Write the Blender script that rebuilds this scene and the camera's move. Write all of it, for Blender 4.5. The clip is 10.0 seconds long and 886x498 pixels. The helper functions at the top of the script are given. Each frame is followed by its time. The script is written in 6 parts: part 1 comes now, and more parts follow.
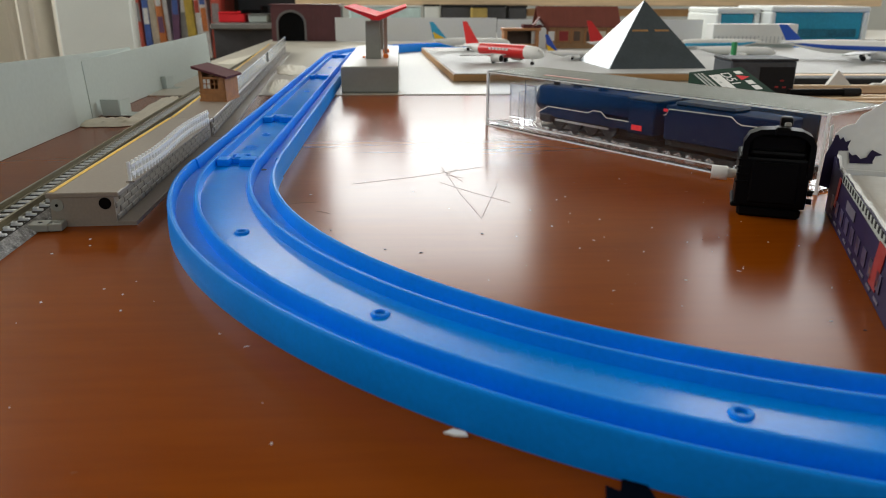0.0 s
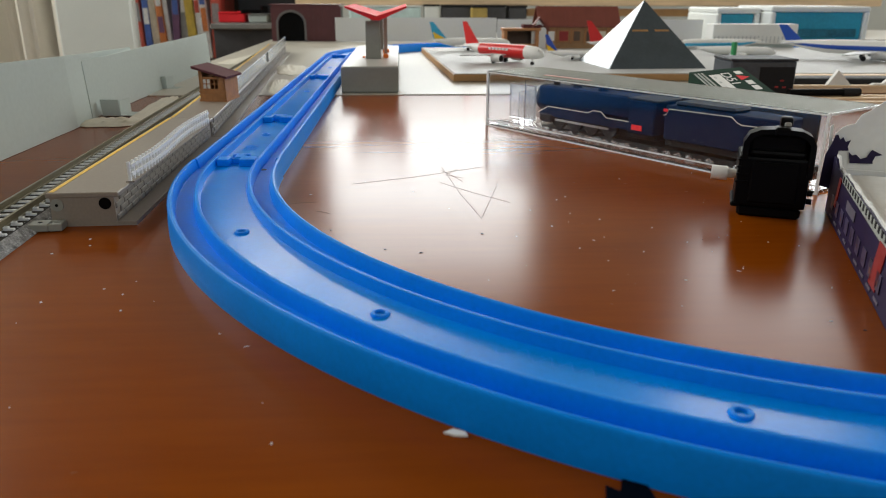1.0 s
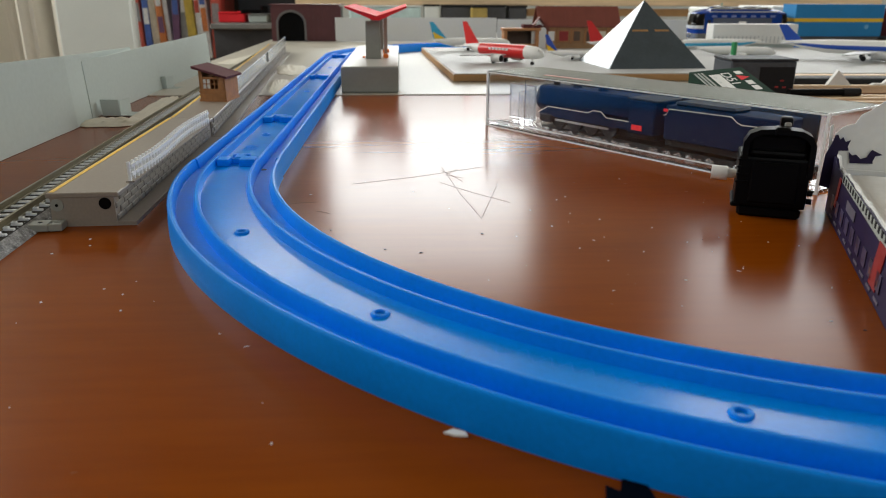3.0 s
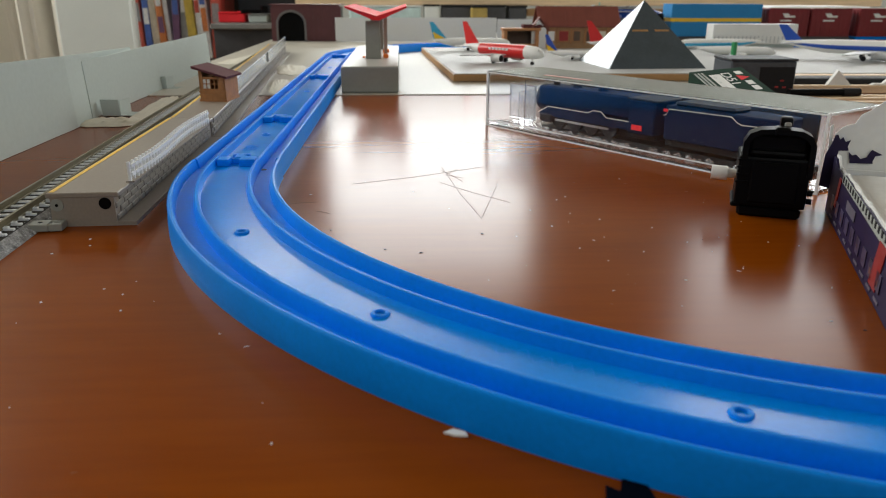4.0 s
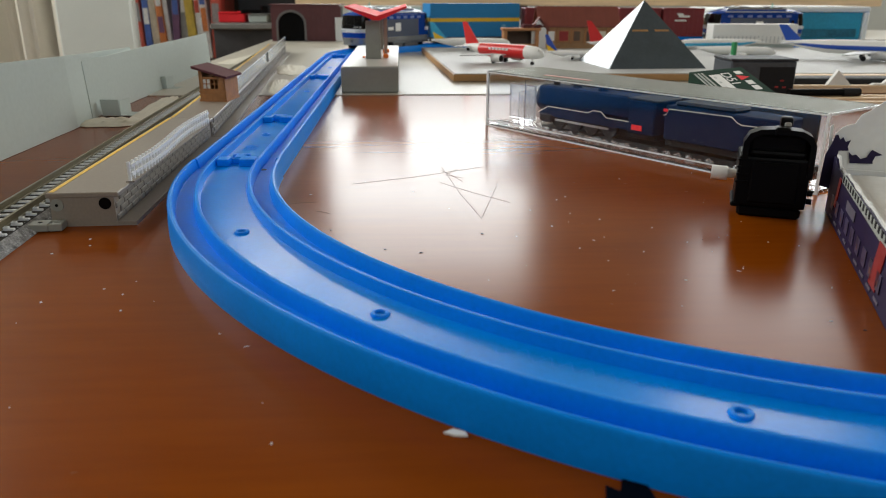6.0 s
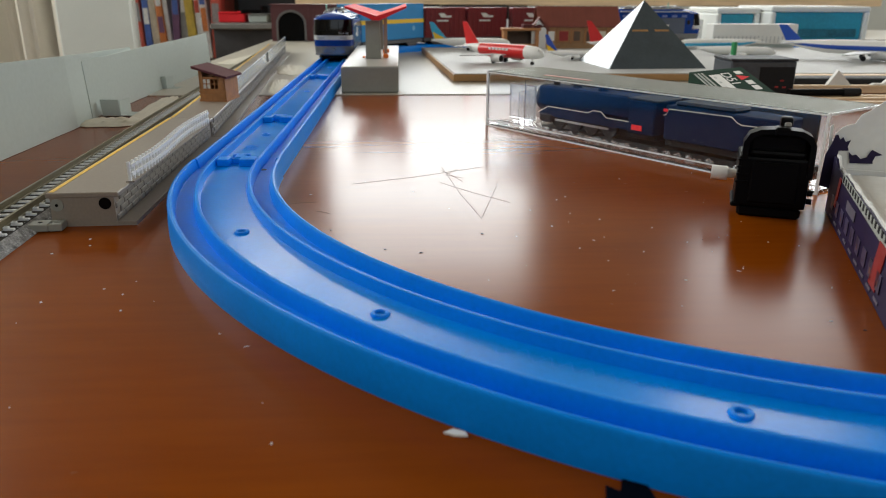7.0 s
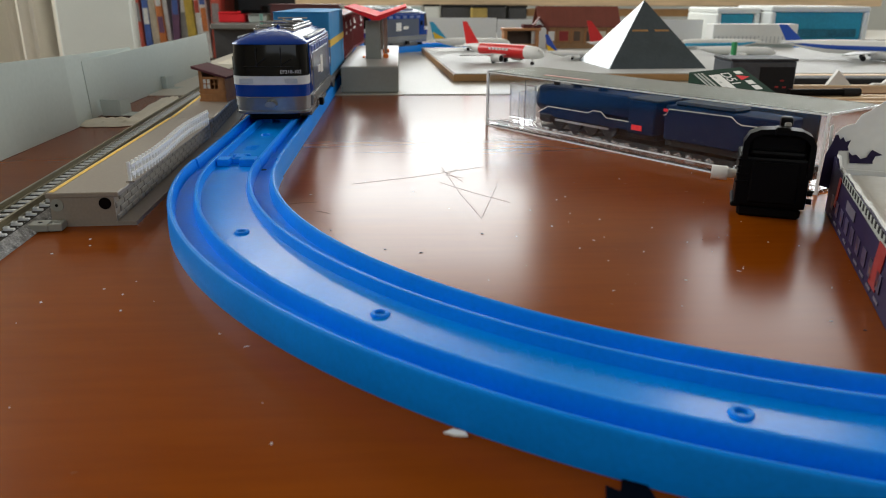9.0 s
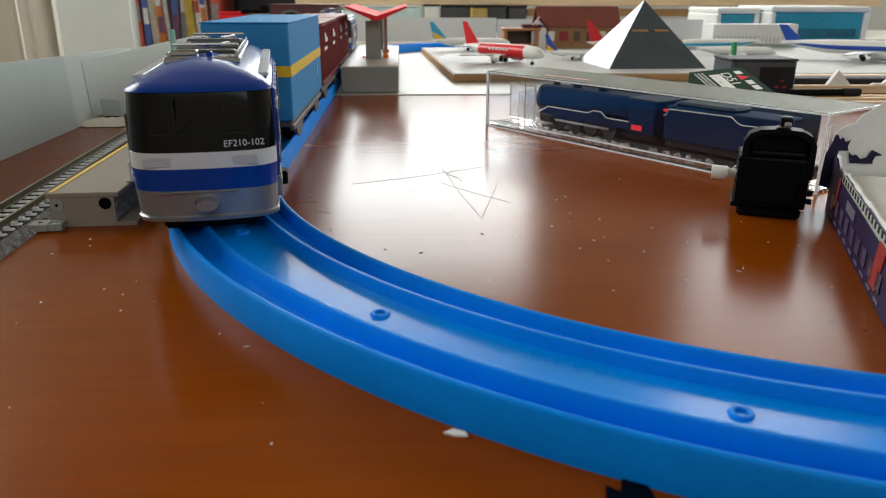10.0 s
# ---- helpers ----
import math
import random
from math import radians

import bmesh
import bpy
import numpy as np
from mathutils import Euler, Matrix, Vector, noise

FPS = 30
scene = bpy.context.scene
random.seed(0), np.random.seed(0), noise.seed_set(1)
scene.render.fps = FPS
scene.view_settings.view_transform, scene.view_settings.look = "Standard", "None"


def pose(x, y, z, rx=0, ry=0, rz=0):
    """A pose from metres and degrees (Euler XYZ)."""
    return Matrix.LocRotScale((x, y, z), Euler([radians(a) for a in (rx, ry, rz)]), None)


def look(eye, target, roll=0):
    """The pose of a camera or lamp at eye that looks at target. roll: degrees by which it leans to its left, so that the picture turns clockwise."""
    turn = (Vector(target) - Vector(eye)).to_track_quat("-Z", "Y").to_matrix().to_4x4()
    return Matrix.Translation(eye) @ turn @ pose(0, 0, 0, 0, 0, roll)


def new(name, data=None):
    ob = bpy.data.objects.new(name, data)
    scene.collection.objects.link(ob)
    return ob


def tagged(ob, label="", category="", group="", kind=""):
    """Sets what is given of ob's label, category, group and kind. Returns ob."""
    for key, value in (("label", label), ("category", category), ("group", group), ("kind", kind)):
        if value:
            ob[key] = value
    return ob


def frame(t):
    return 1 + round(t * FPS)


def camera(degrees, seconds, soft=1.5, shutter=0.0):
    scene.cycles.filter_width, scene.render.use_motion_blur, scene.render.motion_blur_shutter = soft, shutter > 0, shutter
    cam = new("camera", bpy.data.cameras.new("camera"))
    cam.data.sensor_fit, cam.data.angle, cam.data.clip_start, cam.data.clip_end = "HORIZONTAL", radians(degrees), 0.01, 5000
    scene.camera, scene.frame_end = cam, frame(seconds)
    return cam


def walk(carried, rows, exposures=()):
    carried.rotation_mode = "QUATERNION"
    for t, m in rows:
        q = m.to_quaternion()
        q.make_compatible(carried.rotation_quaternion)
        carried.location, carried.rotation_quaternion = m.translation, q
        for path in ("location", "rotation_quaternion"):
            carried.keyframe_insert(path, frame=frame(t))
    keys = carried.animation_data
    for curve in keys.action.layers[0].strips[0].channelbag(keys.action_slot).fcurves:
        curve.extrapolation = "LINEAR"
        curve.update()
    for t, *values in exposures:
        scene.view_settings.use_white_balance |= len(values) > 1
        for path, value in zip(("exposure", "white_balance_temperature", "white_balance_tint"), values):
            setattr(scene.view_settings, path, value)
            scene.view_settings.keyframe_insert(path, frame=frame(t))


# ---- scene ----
cam = camera(61.95, 10.0, soft=1.0)
EYE = Vector((0, 0, 0.071))
PITCH, YAW, ROLL = radians(19.06), radians(3.22), 0.19
AIM = EYE + Vector((math.sin(YAW) * math.cos(PITCH), math.cos(YAW) * math.cos(PITCH), -math.sin(PITCH)))
cam.data.dof.use_dof, cam.data.dof.focus_distance, cam.data.dof.aperture_fstop = True, 0.27, 32
walk(cam, [(0, look(EYE, AIM, ROLL)), (10, look(EYE, AIM, ROLL))], [(0, 0.46), (8.6, 0.46), (9.3, 0.54), (10, 0.64)])

# ---- light ----
world = bpy.data.worlds.new("sky")
scene.world = world
world.use_nodes = True
wn = world.node_tree.nodes
sky = wn.new("ShaderNodeTexSky")
sky.sky_type, sky.sun_disc = "NISHITA", False
sky.sun_elevation, sky.sun_rotation = radians(40), radians(30)
wn["Background"].inputs["Strength"].default_value = 0.12
world.node_tree.links.new(sky.outputs["Color"], wn["Background"].inputs["Color"])


def window_fill_lamp(x, y, z, w, h, watts, turn=(90, 0, 0)):
    d = bpy.data.lights.new("window_fill_light", "AREA")
    d.shape, d.size, d.size_y, d.energy, d.color = "RECTANGLE", w, h, watts, (0.97, 0.99, 0.935)
    ob = new("window_fill_light", d)
    ob.matrix_basis = pose(x, y, z, *turn)
    return ob


window_fill_lamp(-0.10, 2.98, 0.785, 1.26, 0.74, 13.5, (-90, 0, 0))
window_fill_lamp(1.70, 2.98, 1.31, 0.88, 1.36, 9, (-90, 0, 0))
window_fill_lamp(-1.58, 1.45, 1.10, 1.60, 1.00, 33, (90, 0, -90))
# east and south: added fill lamps, no known window there
window_fill_lamp(2.68, 1.75, 1.10, 1.60, 1.00, 23, (90, 0, 90))
window_fill_lamp(0.40, -1.58, 1.15, 1.80, 0.90, 6, (90, 0, 0))

# ---- materials ----


def material(name, color, rough=0.5, metal=0.0, vary=0.12, scale=40.0, bump=0.0, fine=400.0, trans=0.0, spec=0.5, coat=0.0, ior=1.45, stretch=(1, 1, 1), second=None):
    """Principled surface with two scales of variation in colour and roughness."""
    m = bpy.data.materials.new(name)
    m.use_nodes = True
    n, l = m.node_tree.nodes, m.node_tree.links
    b = n["Principled BSDF"]
    b.inputs["Metallic"].default_value = metal
    b.inputs["Specular IOR Level"].default_value = spec
    b.inputs["Transmission Weight"].default_value = trans
    b.inputs["Coat Weight"].default_value = coat
    b.inputs["Coat Roughness"].default_value = 0.12
    b.inputs["IOR"].default_value = ior
    tc = n.new("ShaderNodeTexCoord")
    mp = n.new("ShaderNodeMapping")
    mp.inputs["Scale"].default_value = stretch
    l.new(tc.outputs["Object"], mp.inputs["Vector"])
    big = n.new("ShaderNodeTexNoise")
    big.inputs["Scale"].default_value, big.inputs["Detail"].default_value = scale, 5
    small = n.new("ShaderNodeTexNoise")
    small.inputs["Scale"].default_value, small.inputs["Detail"].default_value = fine, 3
    l.new(mp.outputs["Vector"], big.inputs["Vector"])
    l.new(mp.outputs["Vector"], small.inputs["Vector"])
    add = n.new("ShaderNodeMath")
    add.operation = "MULTIPLY_ADD"
    add.inputs[1].default_value = 0.6
    l.new(big.outputs["Fac"], add.inputs[0])
    half = n.new("ShaderNodeMath")
    half.operation = "MULTIPLY"
    half.inputs[1].default_value = 0.4
    l.new(small.outputs["Fac"], half.inputs[0])
    l.new(half.outputs[0], add.inputs[2])
    ramp = n.new("ShaderNodeValToRGB")
    ramp.color_ramp.elements[0].position, ramp.color_ramp.elements[1].position = 0.32, 0.68
    lo = [c * (1 - vary) for c in color]
    hi = list(second) if second else [min(1, c * (1 + vary)) for c in color]
    ramp.color_ramp.elements[0].color = (*lo, 1)
    ramp.color_ramp.elements[1].color = (*hi, 1)
    l.new(add.outputs[0], ramp.inputs["Fac"])
    l.new(ramp.outputs["Color"], b.inputs["Base Color"])
    rr = n.new("ShaderNodeMapRange")
    rr.inputs["To Min"].default_value, rr.inputs["To Max"].default_value = rough * 0.8, min(1, rough * 1.25)
    l.new(big.outputs["Fac"], rr.inputs["Value"])
    l.new(rr.outputs["Result"], b.inputs["Roughness"])
    if bump:
        bp = n.new("ShaderNodeBump")
        bp.inputs["Strength"].default_value, bp.inputs["Distance"].default_value = bump, 0.0006
        l.new(small.outputs["Fac"], bp.inputs["Height"])
        l.new(bp.outputs["Normal"], b.inputs["Normal"])
    return m


M = {}
M["table"] = material("varnished_wood", (0.205, 0.041, 0.001), 0.195, vary=0.10, scale=7, fine=110, bump=0.004, stretch=(0.35, 3, 1), spec=0.09, second=(0.238, 0.053, 0.001))
M["sheet"] = material("white_sheet", (0.50, 0.47, 0.40), 0.30, spec=0.12, vary=0.08, scale=12)
M["track"] = material("blue_plastic", (0.0, 0.230, 0.82), 0.40, vary=0.10, spec=0.4, ior=1.2, scale=45, bump=0.06, fine=900)
M["track_floor"] = material("glossy_blue_plastic", (0.0, 0.25, 0.84), 0.20, vary=0.10, spec=0.5, ior=1.38, scale=60, bump=0.05, fine=700)
M["grey_plastic"] = material("grey_plastic", (0.28, 0.285, 0.255), 0.45, vary=0.06)
M["platform"] = material("taupe_plastic", (0.27, 0.23, 0.19), 0.38, vary=0.12, bump=0.05, fine=1200)
M["platform_side"] = material("stone_grey_plastic", (0.20, 0.18, 0.155), 0.6, vary=0.25, scale=200)
M["yellow"] = material("yellow_paint", (0.80, 0.50, 0.06), 0.5)
M["red"] = material("red_plastic", (0.78, 0.03, 0.04), 0.6, spec=0.2)
M["white"] = material("white_plastic", (0.80, 0.80, 0.78), 0.4, vary=0.04)
M["card"] = material("grey_card", (0.44, 0.49, 0.465), 0.8, vary=0.06, scale=14, bump=0.03)
M["wood"] = material("pale_wood", (0.76, 0.56, 0.36), 0.55, vary=0.2, scale=20, stretch=(1, 8, 8))
M["orange_wood"] = material("orange_wood", (0.42, 0.19, 0.075), 0.55, vary=0.15, scale=200)
M["roof_brown"] = material("maroon_roof", (0.11, 0.04, 0.045), 0.75, vary=0.12, spec=0.15)
M["roof_red"] = material("red_brown_roof", (0.20, 0.055, 0.04), 0.6, vary=0.15)
M["black"] = material("black_plastic", (0.003, 0.003, 0.0035), 0.38, spec=0.10, vary=0.3, bump=0.04)
M["dark"] = material("dark_paint", (0.014, 0.014, 0.016), 0.55, spec=0.25, vary=0.2)
M["steel"] = material("dull_steel", (0.45, 0.44, 0.42), 0.38, metal=0.9)
M["silver"] = material("silver_paint", (0.25, 0.26, 0.27), 0.22, metal=0.45)
M["band_white"] = material("off_white_band", (0.60, 0.62, 0.64), 0.3, vary=0.06)
M["stone_light"] = material("pale_ballast_grain", (0.42, 0.43, 0.44), 0.8, vary=0.7, scale=900)
M["chrome"] = material("chrome_paint", (0.42, 0.43, 0.44), 0.25, metal=0.85)
M["navy"] = material("navy_paint", (0.001, 0.040, 0.27), 0.22, spec=0.30, vary=0.06)
M["glass_black"] = material("black_glass", (0.002, 0.002, 0.003), 0.10, spec=0.25, vary=0.2)
M["light_blue"] = material("light_blue_paper", (0.028, 0.24, 0.54), 0.55, spec=0.3, vary=0.06)
M["maroon"] = material("maroon_plastic", (0.20, 0.02, 0.025), 0.45, vary=0.1)
M["purple"] = material("dark_purple_print", (0.020, 0.013, 0.050), 0.5, spec=0.25, vary=0.2)
M["paper"] = material("white_paper", (0.82, 0.82, 0.80), 0.8, spec=0.2, vary=0.05)
M["pyramid"] = material("slate_foil", (0.075, 0.096, 0.112), 0.20, spec=0.6, vary=0.12, scale=60)
M["clear"] = material("clear_plastic", (0.93, 0.94, 0.95), 0.05, vary=0.02, trans=1.0, ior=1.4)
M["ballast"] = material("grey_ballast", (0.30, 0.30, 0.295), 0.8, vary=0.75, scale=420, fine=1500, bump=0.8)
# room shell colours are chosen for what table and lid reflect
M["wall"] = material("room_wall_paint", (0.60, 0.56, 0.47), 0.8, vary=0.05, scale=2)
M["dark_wall"] = material("grey_wall_panelling", (0.42, 0.43, 0.40), 0.6, vary=0.2, scale=3)
M["ceiling"] = material("haze_cutting_ceiling", (0.20, 0.15, 0.095), 0.8, vary=0.1, scale=2)
M["floor"] = material("room_floor", (0.25, 0.16, 0.09), 0.5, vary=0.2, scale=3)
M["curtain"] = material("curtain_cloth", (0.78, 0.74, 0.66), 0.9, vary=0.08, scale=5)
M["teal"] = material("teal_plastic", (0.03, 0.34, 0.50), 0.3, vary=0.2, scale=8)
M["green"] = material("dark_green_card", (0.022, 0.05, 0.036), 0.8, spec=0.1, vary=0.1)
M["green_bright"] = material("green_plastic", (0.03, 0.25, 0.09), 0.4)
M["orange"] = material("orange_plastic", (0.85, 0.20, 0.02), 0.4)
M["sky_blue"] = material("sky_blue_paint", (0.05, 0.42, 0.70), 0.35)
M["plane_blue"] = material("deep_blue_paint", (0.02, 0.08, 0.42), 0.3)
M["rail_brown"] = material("weathered_rail", (0.17, 0.145, 0.085), 0.45, metal=0.3)
M["sleeper"] = material("pale_sleeper", (0.78, 0.80, 0.81), 0.25, vary=0.1, scale=300)
M["screen"] = material("hazy_screen_plastic", (0.42, 0.44, 0.43), 0.2, vary=0.12, scale=60, trans=0.55, ior=1.2)
M["tape"] = material("masking_tape", (0.62, 0.58, 0.48), 0.6, vary=0.08, scale=90, bump=0.2)
M["lit_grey"] = material("lit_grey_plastic", (0.42, 0.41, 0.37), 0.3, vary=0.05)
M["engine_blue"] = material("engine_blue_paint", (0.0006, 0.011, 0.042), 0.6, spec=0.08, vary=0.15)
M["cream"] = material("cream_paint", (0.62, 0.60, 0.52), 0.5)
M["clear_lid"] = material("hazy_clear_plastic", (0.62, 0.65, 0.63), 0.07, vary=0.06, trans=0.92, ior=1.35)
M["milky"] = material("milky_plastic_edge", (0.86, 0.87, 0.88), 0.25, vary=0.05, trans=0.15)
M["milky_clear"] = material("bubbled_clear_plastic", (0.85, 0.86, 0.88), 0.12, vary=0.1, trans=0.9)
M["milky_white"] = material("milky_white_plastic", (0.82, 0.81, 0.78), 0.35, vary=0.03)
M["pink_print"] = material("faded_red_print", (0.62, 0.30, 0.28), 0.5, vary=0.2, scale=200)
M["print_red"] = material("red_print", (0.28, 0.02, 0.02), 0.4, vary=0.2)
M["print_grey"] = material("grey_print", (0.14, 0.13, 0.17), 0.4, vary=0.3, scale=300)
M["print_dim"] = material("dim_print", (0.06, 0.05, 0.10), 0.4, vary=0.6, scale=400)
M["print_orange"] = material("orange_print", (0.32, 0.12, 0.04), 0.4, vary=0.5, scale=400)
M["board_wood"] = material("orange_brown_board", (0.42, 0.23, 0.09), 0.5, vary=0.2, scale=30, stretch=(1, 6, 6))
# grey card made lighter in place of light on its front
M["brightened_card"] = material("brightened_strip_card", (0.74, 0.75, 0.75), 0.75, vary=0.05, scale=14)
M["tie_base"] = material("dark_track_base", (0.022, 0.02, 0.018), 0.9, vary=0.3, scale=300)
M["tarmac"] = material("pale_apron_paper", (0.44, 0.44, 0.43), 0.5, spec=0.3, vary=0.12, scale=25)
M["wing_grey"] = material("pale_grey_wing", (0.55, 0.56, 0.57), 0.35, vary=0.04)
M["plane_red"] = material("airliner_red", (0.68, 0.03, 0.03), 0.3, vary=0.05)
M["post"] = material("pale_brown_plastic", (0.34, 0.25, 0.21), 0.5)
M["yellow_paint"] = material("bright_yellow", (0.85, 0.55, 0.03), 0.4, vary=0.05)
M["smoky"] = material("smoky_plastic", (0.065, 0.075, 0.09), 0.35, vary=0.3)
M["smoky_lid"] = material("smoky_lid_plastic", (0.055, 0.06, 0.07), 0.5, spec=0.15, vary=0.5, scale=90)
M["house_wall"] = material("tan_house_wall", (0.36, 0.21, 0.10), 0.6, vary=0.2, scale=150)
M["shed_dark"] = material("dark_wood_and_shade", (0.10, 0.065, 0.045), 0.6, vary=0.25)
M["tunnel"] = material("tunnel_maroon", (0.12, 0.038, 0.042), 0.5, vary=0.15)
M["tunnel_grey"] = material("tunnel_grey_stone", (0.16, 0.15, 0.15), 0.6, vary=0.15)
M["shelf_brown"] = material("dark_shelf_wood", (0.10, 0.06, 0.04), 0.5, vary=0.2)
M["shelf_orange"] = material("orange_shelf_wood", (0.46, 0.26, 0.11), 0.5, vary=0.15)
M["drawer_white"] = material("drawer_white_plastic", (0.78, 0.80, 0.78), 0.4, vary=0.05)
M["teal_dark"] = material("dark_teal_contents", (0.02, 0.15, 0.22), 0.4, vary=0.4, scale=40)
M["pale_teal"] = material("pale_teal_plastic", (0.55, 0.70, 0.70), 0.5, vary=0.25, scale=30)
M["clutter_dark"] = material("dark_grey_clutter", (0.055, 0.055, 0.06), 0.5, vary=0.4, scale=25)
M["clutter_yellow"] = material("yellow_clutter", (0.42, 0.30, 0.08), 0.5, vary=0.2)
M["cabinet_grey"] = material("cabinet_grey_top", (0.20, 0.20, 0.19), 0.5, vary=0.15)
M["frosted"] = material("frosted_panel_plastic", (0.68, 0.71, 0.68), 0.5, vary=0.06, scale=6)
for nm, col in (("white", (0.78, 0.78, 0.76)), ("red", (0.50, 0.09, 0.06)), ("blue", (0.08, 0.14, 0.42)), ("cream", (0.52, 0.46, 0.36)), ("orange", (0.60, 0.20, 0.06)), ("purple", (0.16, 0.08, 0.16)), ("grey", (0.28, 0.28, 0.28)), ("yellow", (0.60, 0.44, 0.08))):
    M["book_" + nm] = material("book_" + nm, col, 0.5, vary=0.4, scale=45)
M["print_pale"] = material("pale_small_print", (0.35, 0.38, 0.35), 0.5, vary=0.4, scale=900)
M["bogie_grey"] = material("dark_grey_plastic", (0.10, 0.10, 0.105), 0.45, vary=0.15)
M["side_grey"] = material("slate_blue_side", (0.10, 0.12, 0.17), 0.25, metal=0.2, vary=0.08)
M["roof_white"] = material("pale_roof_edge", (0.55, 0.57, 0.60), 0.25, vary=0.05)
M["aerial"] = material("pale_green_plastic", (0.25, 0.48, 0.42), 0.4)
M["vent_blue"] = material("pale_blue_vent", (0.16, 0.22, 0.48), 0.35)
M["lamp_grey"] = material("pale_lamp_panel", (0.45, 0.48, 0.52), 0.3, vary=0.08)
M["letter_grey"] = material("silver_lettering", (0.62, 0.63, 0.64), 0.4, vary=0.03)
M["pale_blue"] = material("pale_blue_print", (0.16, 0.42, 0.66), 0.5)
M["scratch"] = material("scratch_brown", (0.22, 0.085, 0.035), 0.8, vary=0.3)

# ---- mesh helpers ----


def add_box(bm, x0, y0, z0, x1, y1, z1, bevel=0.0, m=None, seg=1):
    """An axis-aligned box, bevelled; sizes in metres."""
    r = bmesh.ops.create_cube(bm, size=1.0)
    vs = r["verts"]
    bmesh.ops.scale(bm, verts=vs, vec=(x1 - x0, y1 - y0, z1 - z0))
    bmesh.ops.translate(bm, verts=vs, vec=((x0 + x1) / 2, (y0 + y1) / 2, (z0 + z1) / 2))
    if m is not None:
        bmesh.ops.transform(bm, matrix=m, verts=vs)
    if bevel:
        es = list({e for v in vs for e in v.link_edges})
        bmesh.ops.bevel(bm, geom=es, offset=bevel, segments=seg, affect="EDGES", profile=0.6)
    return bm


def add_cyl(bm, m, r, depth, seg=20, r2=None):
    """A cylinder or cone along the local z of m, centred on it."""
    bmesh.ops.create_cone(bm, cap_ends=True, segments=seg, radius1=r, radius2=r if r2 is None else r2, depth=depth, matrix=m)
    return bm


def add_prism(bm, outline, axis, a, b):
    """An outline of (u, v) swept along an axis: x: (a, u, v); y: (u, a, v); z: (u, v, a)."""
    def put(u, v, s):
        return (s, u, v) if axis == "x" else (u, s, v) if axis == "y" else (u, v, s)
    lo = [bm.verts.new(put(u, v, a)) for u, v in outline]
    hi = [bm.verts.new(put(u, v, b)) for u, v in outline]
    n = len(outline)
    for i in range(n):
        bm.faces.new((lo[i], lo[(i + 1) % n], hi[(i + 1) % n], hi[i]))
    bm.faces.new(lo[::-1])
    bm.faces.new(hi)
    bmesh.ops.recalc_face_normals(bm, faces=bm.faces)
    return bm


def box(x0, y0, z0, x1, y1, z1, bevel=0.0, m=None, seg=1):
    return add_box(bmesh.new(), x0, y0, z0, x1, y1, z1, bevel, m, seg)


def cyl(m, r, depth, seg=20, r2=None):
    return add_cyl(bmesh.new(), m, r, depth, seg, r2)


def prism(outline, axis, a, b):
    return add_prism(bmesh.new(), outline, axis, a, b)


def part(name, bm, mat, parent=None, label="", smooth=False):
    """Links a bmesh as one mesh object, under a thing or a part where given."""
    me = bpy.data.meshes.new(name)
    bm.to_mesh(me)
    bm.free()
    me.materials.append(mat)
    if smooth:
        me.shade_smooth()
        me.set_sharp_from_angle(angle=radians(35))
    ob = new(name, me)
    if parent is not None:
        ob.parent = parent
    if label:
        tagged(ob, label)
    return ob


def thing(name, label, category, m=None, group="", kind=""):
    ob = new(name)
    ob.empty_display_size = 0.01
    if m is not None:
        ob.matrix_basis = m
    return tagged(ob, label, category, group, kind)


# ---- setting ----
TX0, TX1, TY0, TY1 = -0.209, 1.95, -0.45, 1.62
tagged(part("table_top", box(TX0, TY0, -0.03, TX1, TY1, 0, 0.002), M["table"]), "glossy brown varnished wooden table top with scratches", "table top", kind="structure")
tagged(part("floor", box(-1.6, -1.6, -0.75, 2.7, 3.1, -0.7), M["floor"]), "brown room floor", "floor", kind="structure")
# unseen ceiling, kept brown to hold pale haze off the varnish
tagged(part("ceiling", box(-1.6, -1.6, 2.15, 2.7, 3.1, 2.2), M["ceiling"]), "unseen brown room ceiling, toned to cut haze on the table", "ceiling", kind="structure")


def room_wall(name, along, at0, at1, lo, hi, openings, mat, label):
    """A wall along x or y with window openings (from, to, sill, head), and their frames."""
    bm = bmesh.new()

    def slab(b, u0, u1, z0, z1, d0=at0, d1=at1):
        if along == "x":
            add_box(b, u0, d0, z0, u1, d1, z1)
        else:
            add_box(b, d0, u0, z0, d1, u1, z1)
    u = lo
    for a, b, sill, head in openings:
        slab(bm, u, a, -0.7, 2.15)
        slab(bm, a, b, -0.7, sill)
        slab(bm, a, b, head, 2.15)
        u = b
    slab(bm, u, hi, -0.7, 2.15)
    tagged(part(name, bm, mat), label, "wall", kind="structure")
    mid = (at0 + at1) / 2
    for i, (a, b, sill, head) in enumerate(openings):
        win = thing("window_" + name.split("_")[1] + "_" + str(i + 1), "unseen bright window with pale frame round an area lamp in the room wall", "window", kind="structure")
        for u0, u1, z0, z1 in ((a, a + 0.03, sill, head), (b - 0.03, b, sill, head), (a + 0.03, b - 0.03, sill, sill + 0.03), (a + 0.03, b - 0.03, head - 0.03, head)):
            fb = bmesh.new()
            slab(fb, u0, u1, z0, z1, mid + 0.006, mid + 0.036)
            part("window_frame", fb, M["drawer_white"], win)


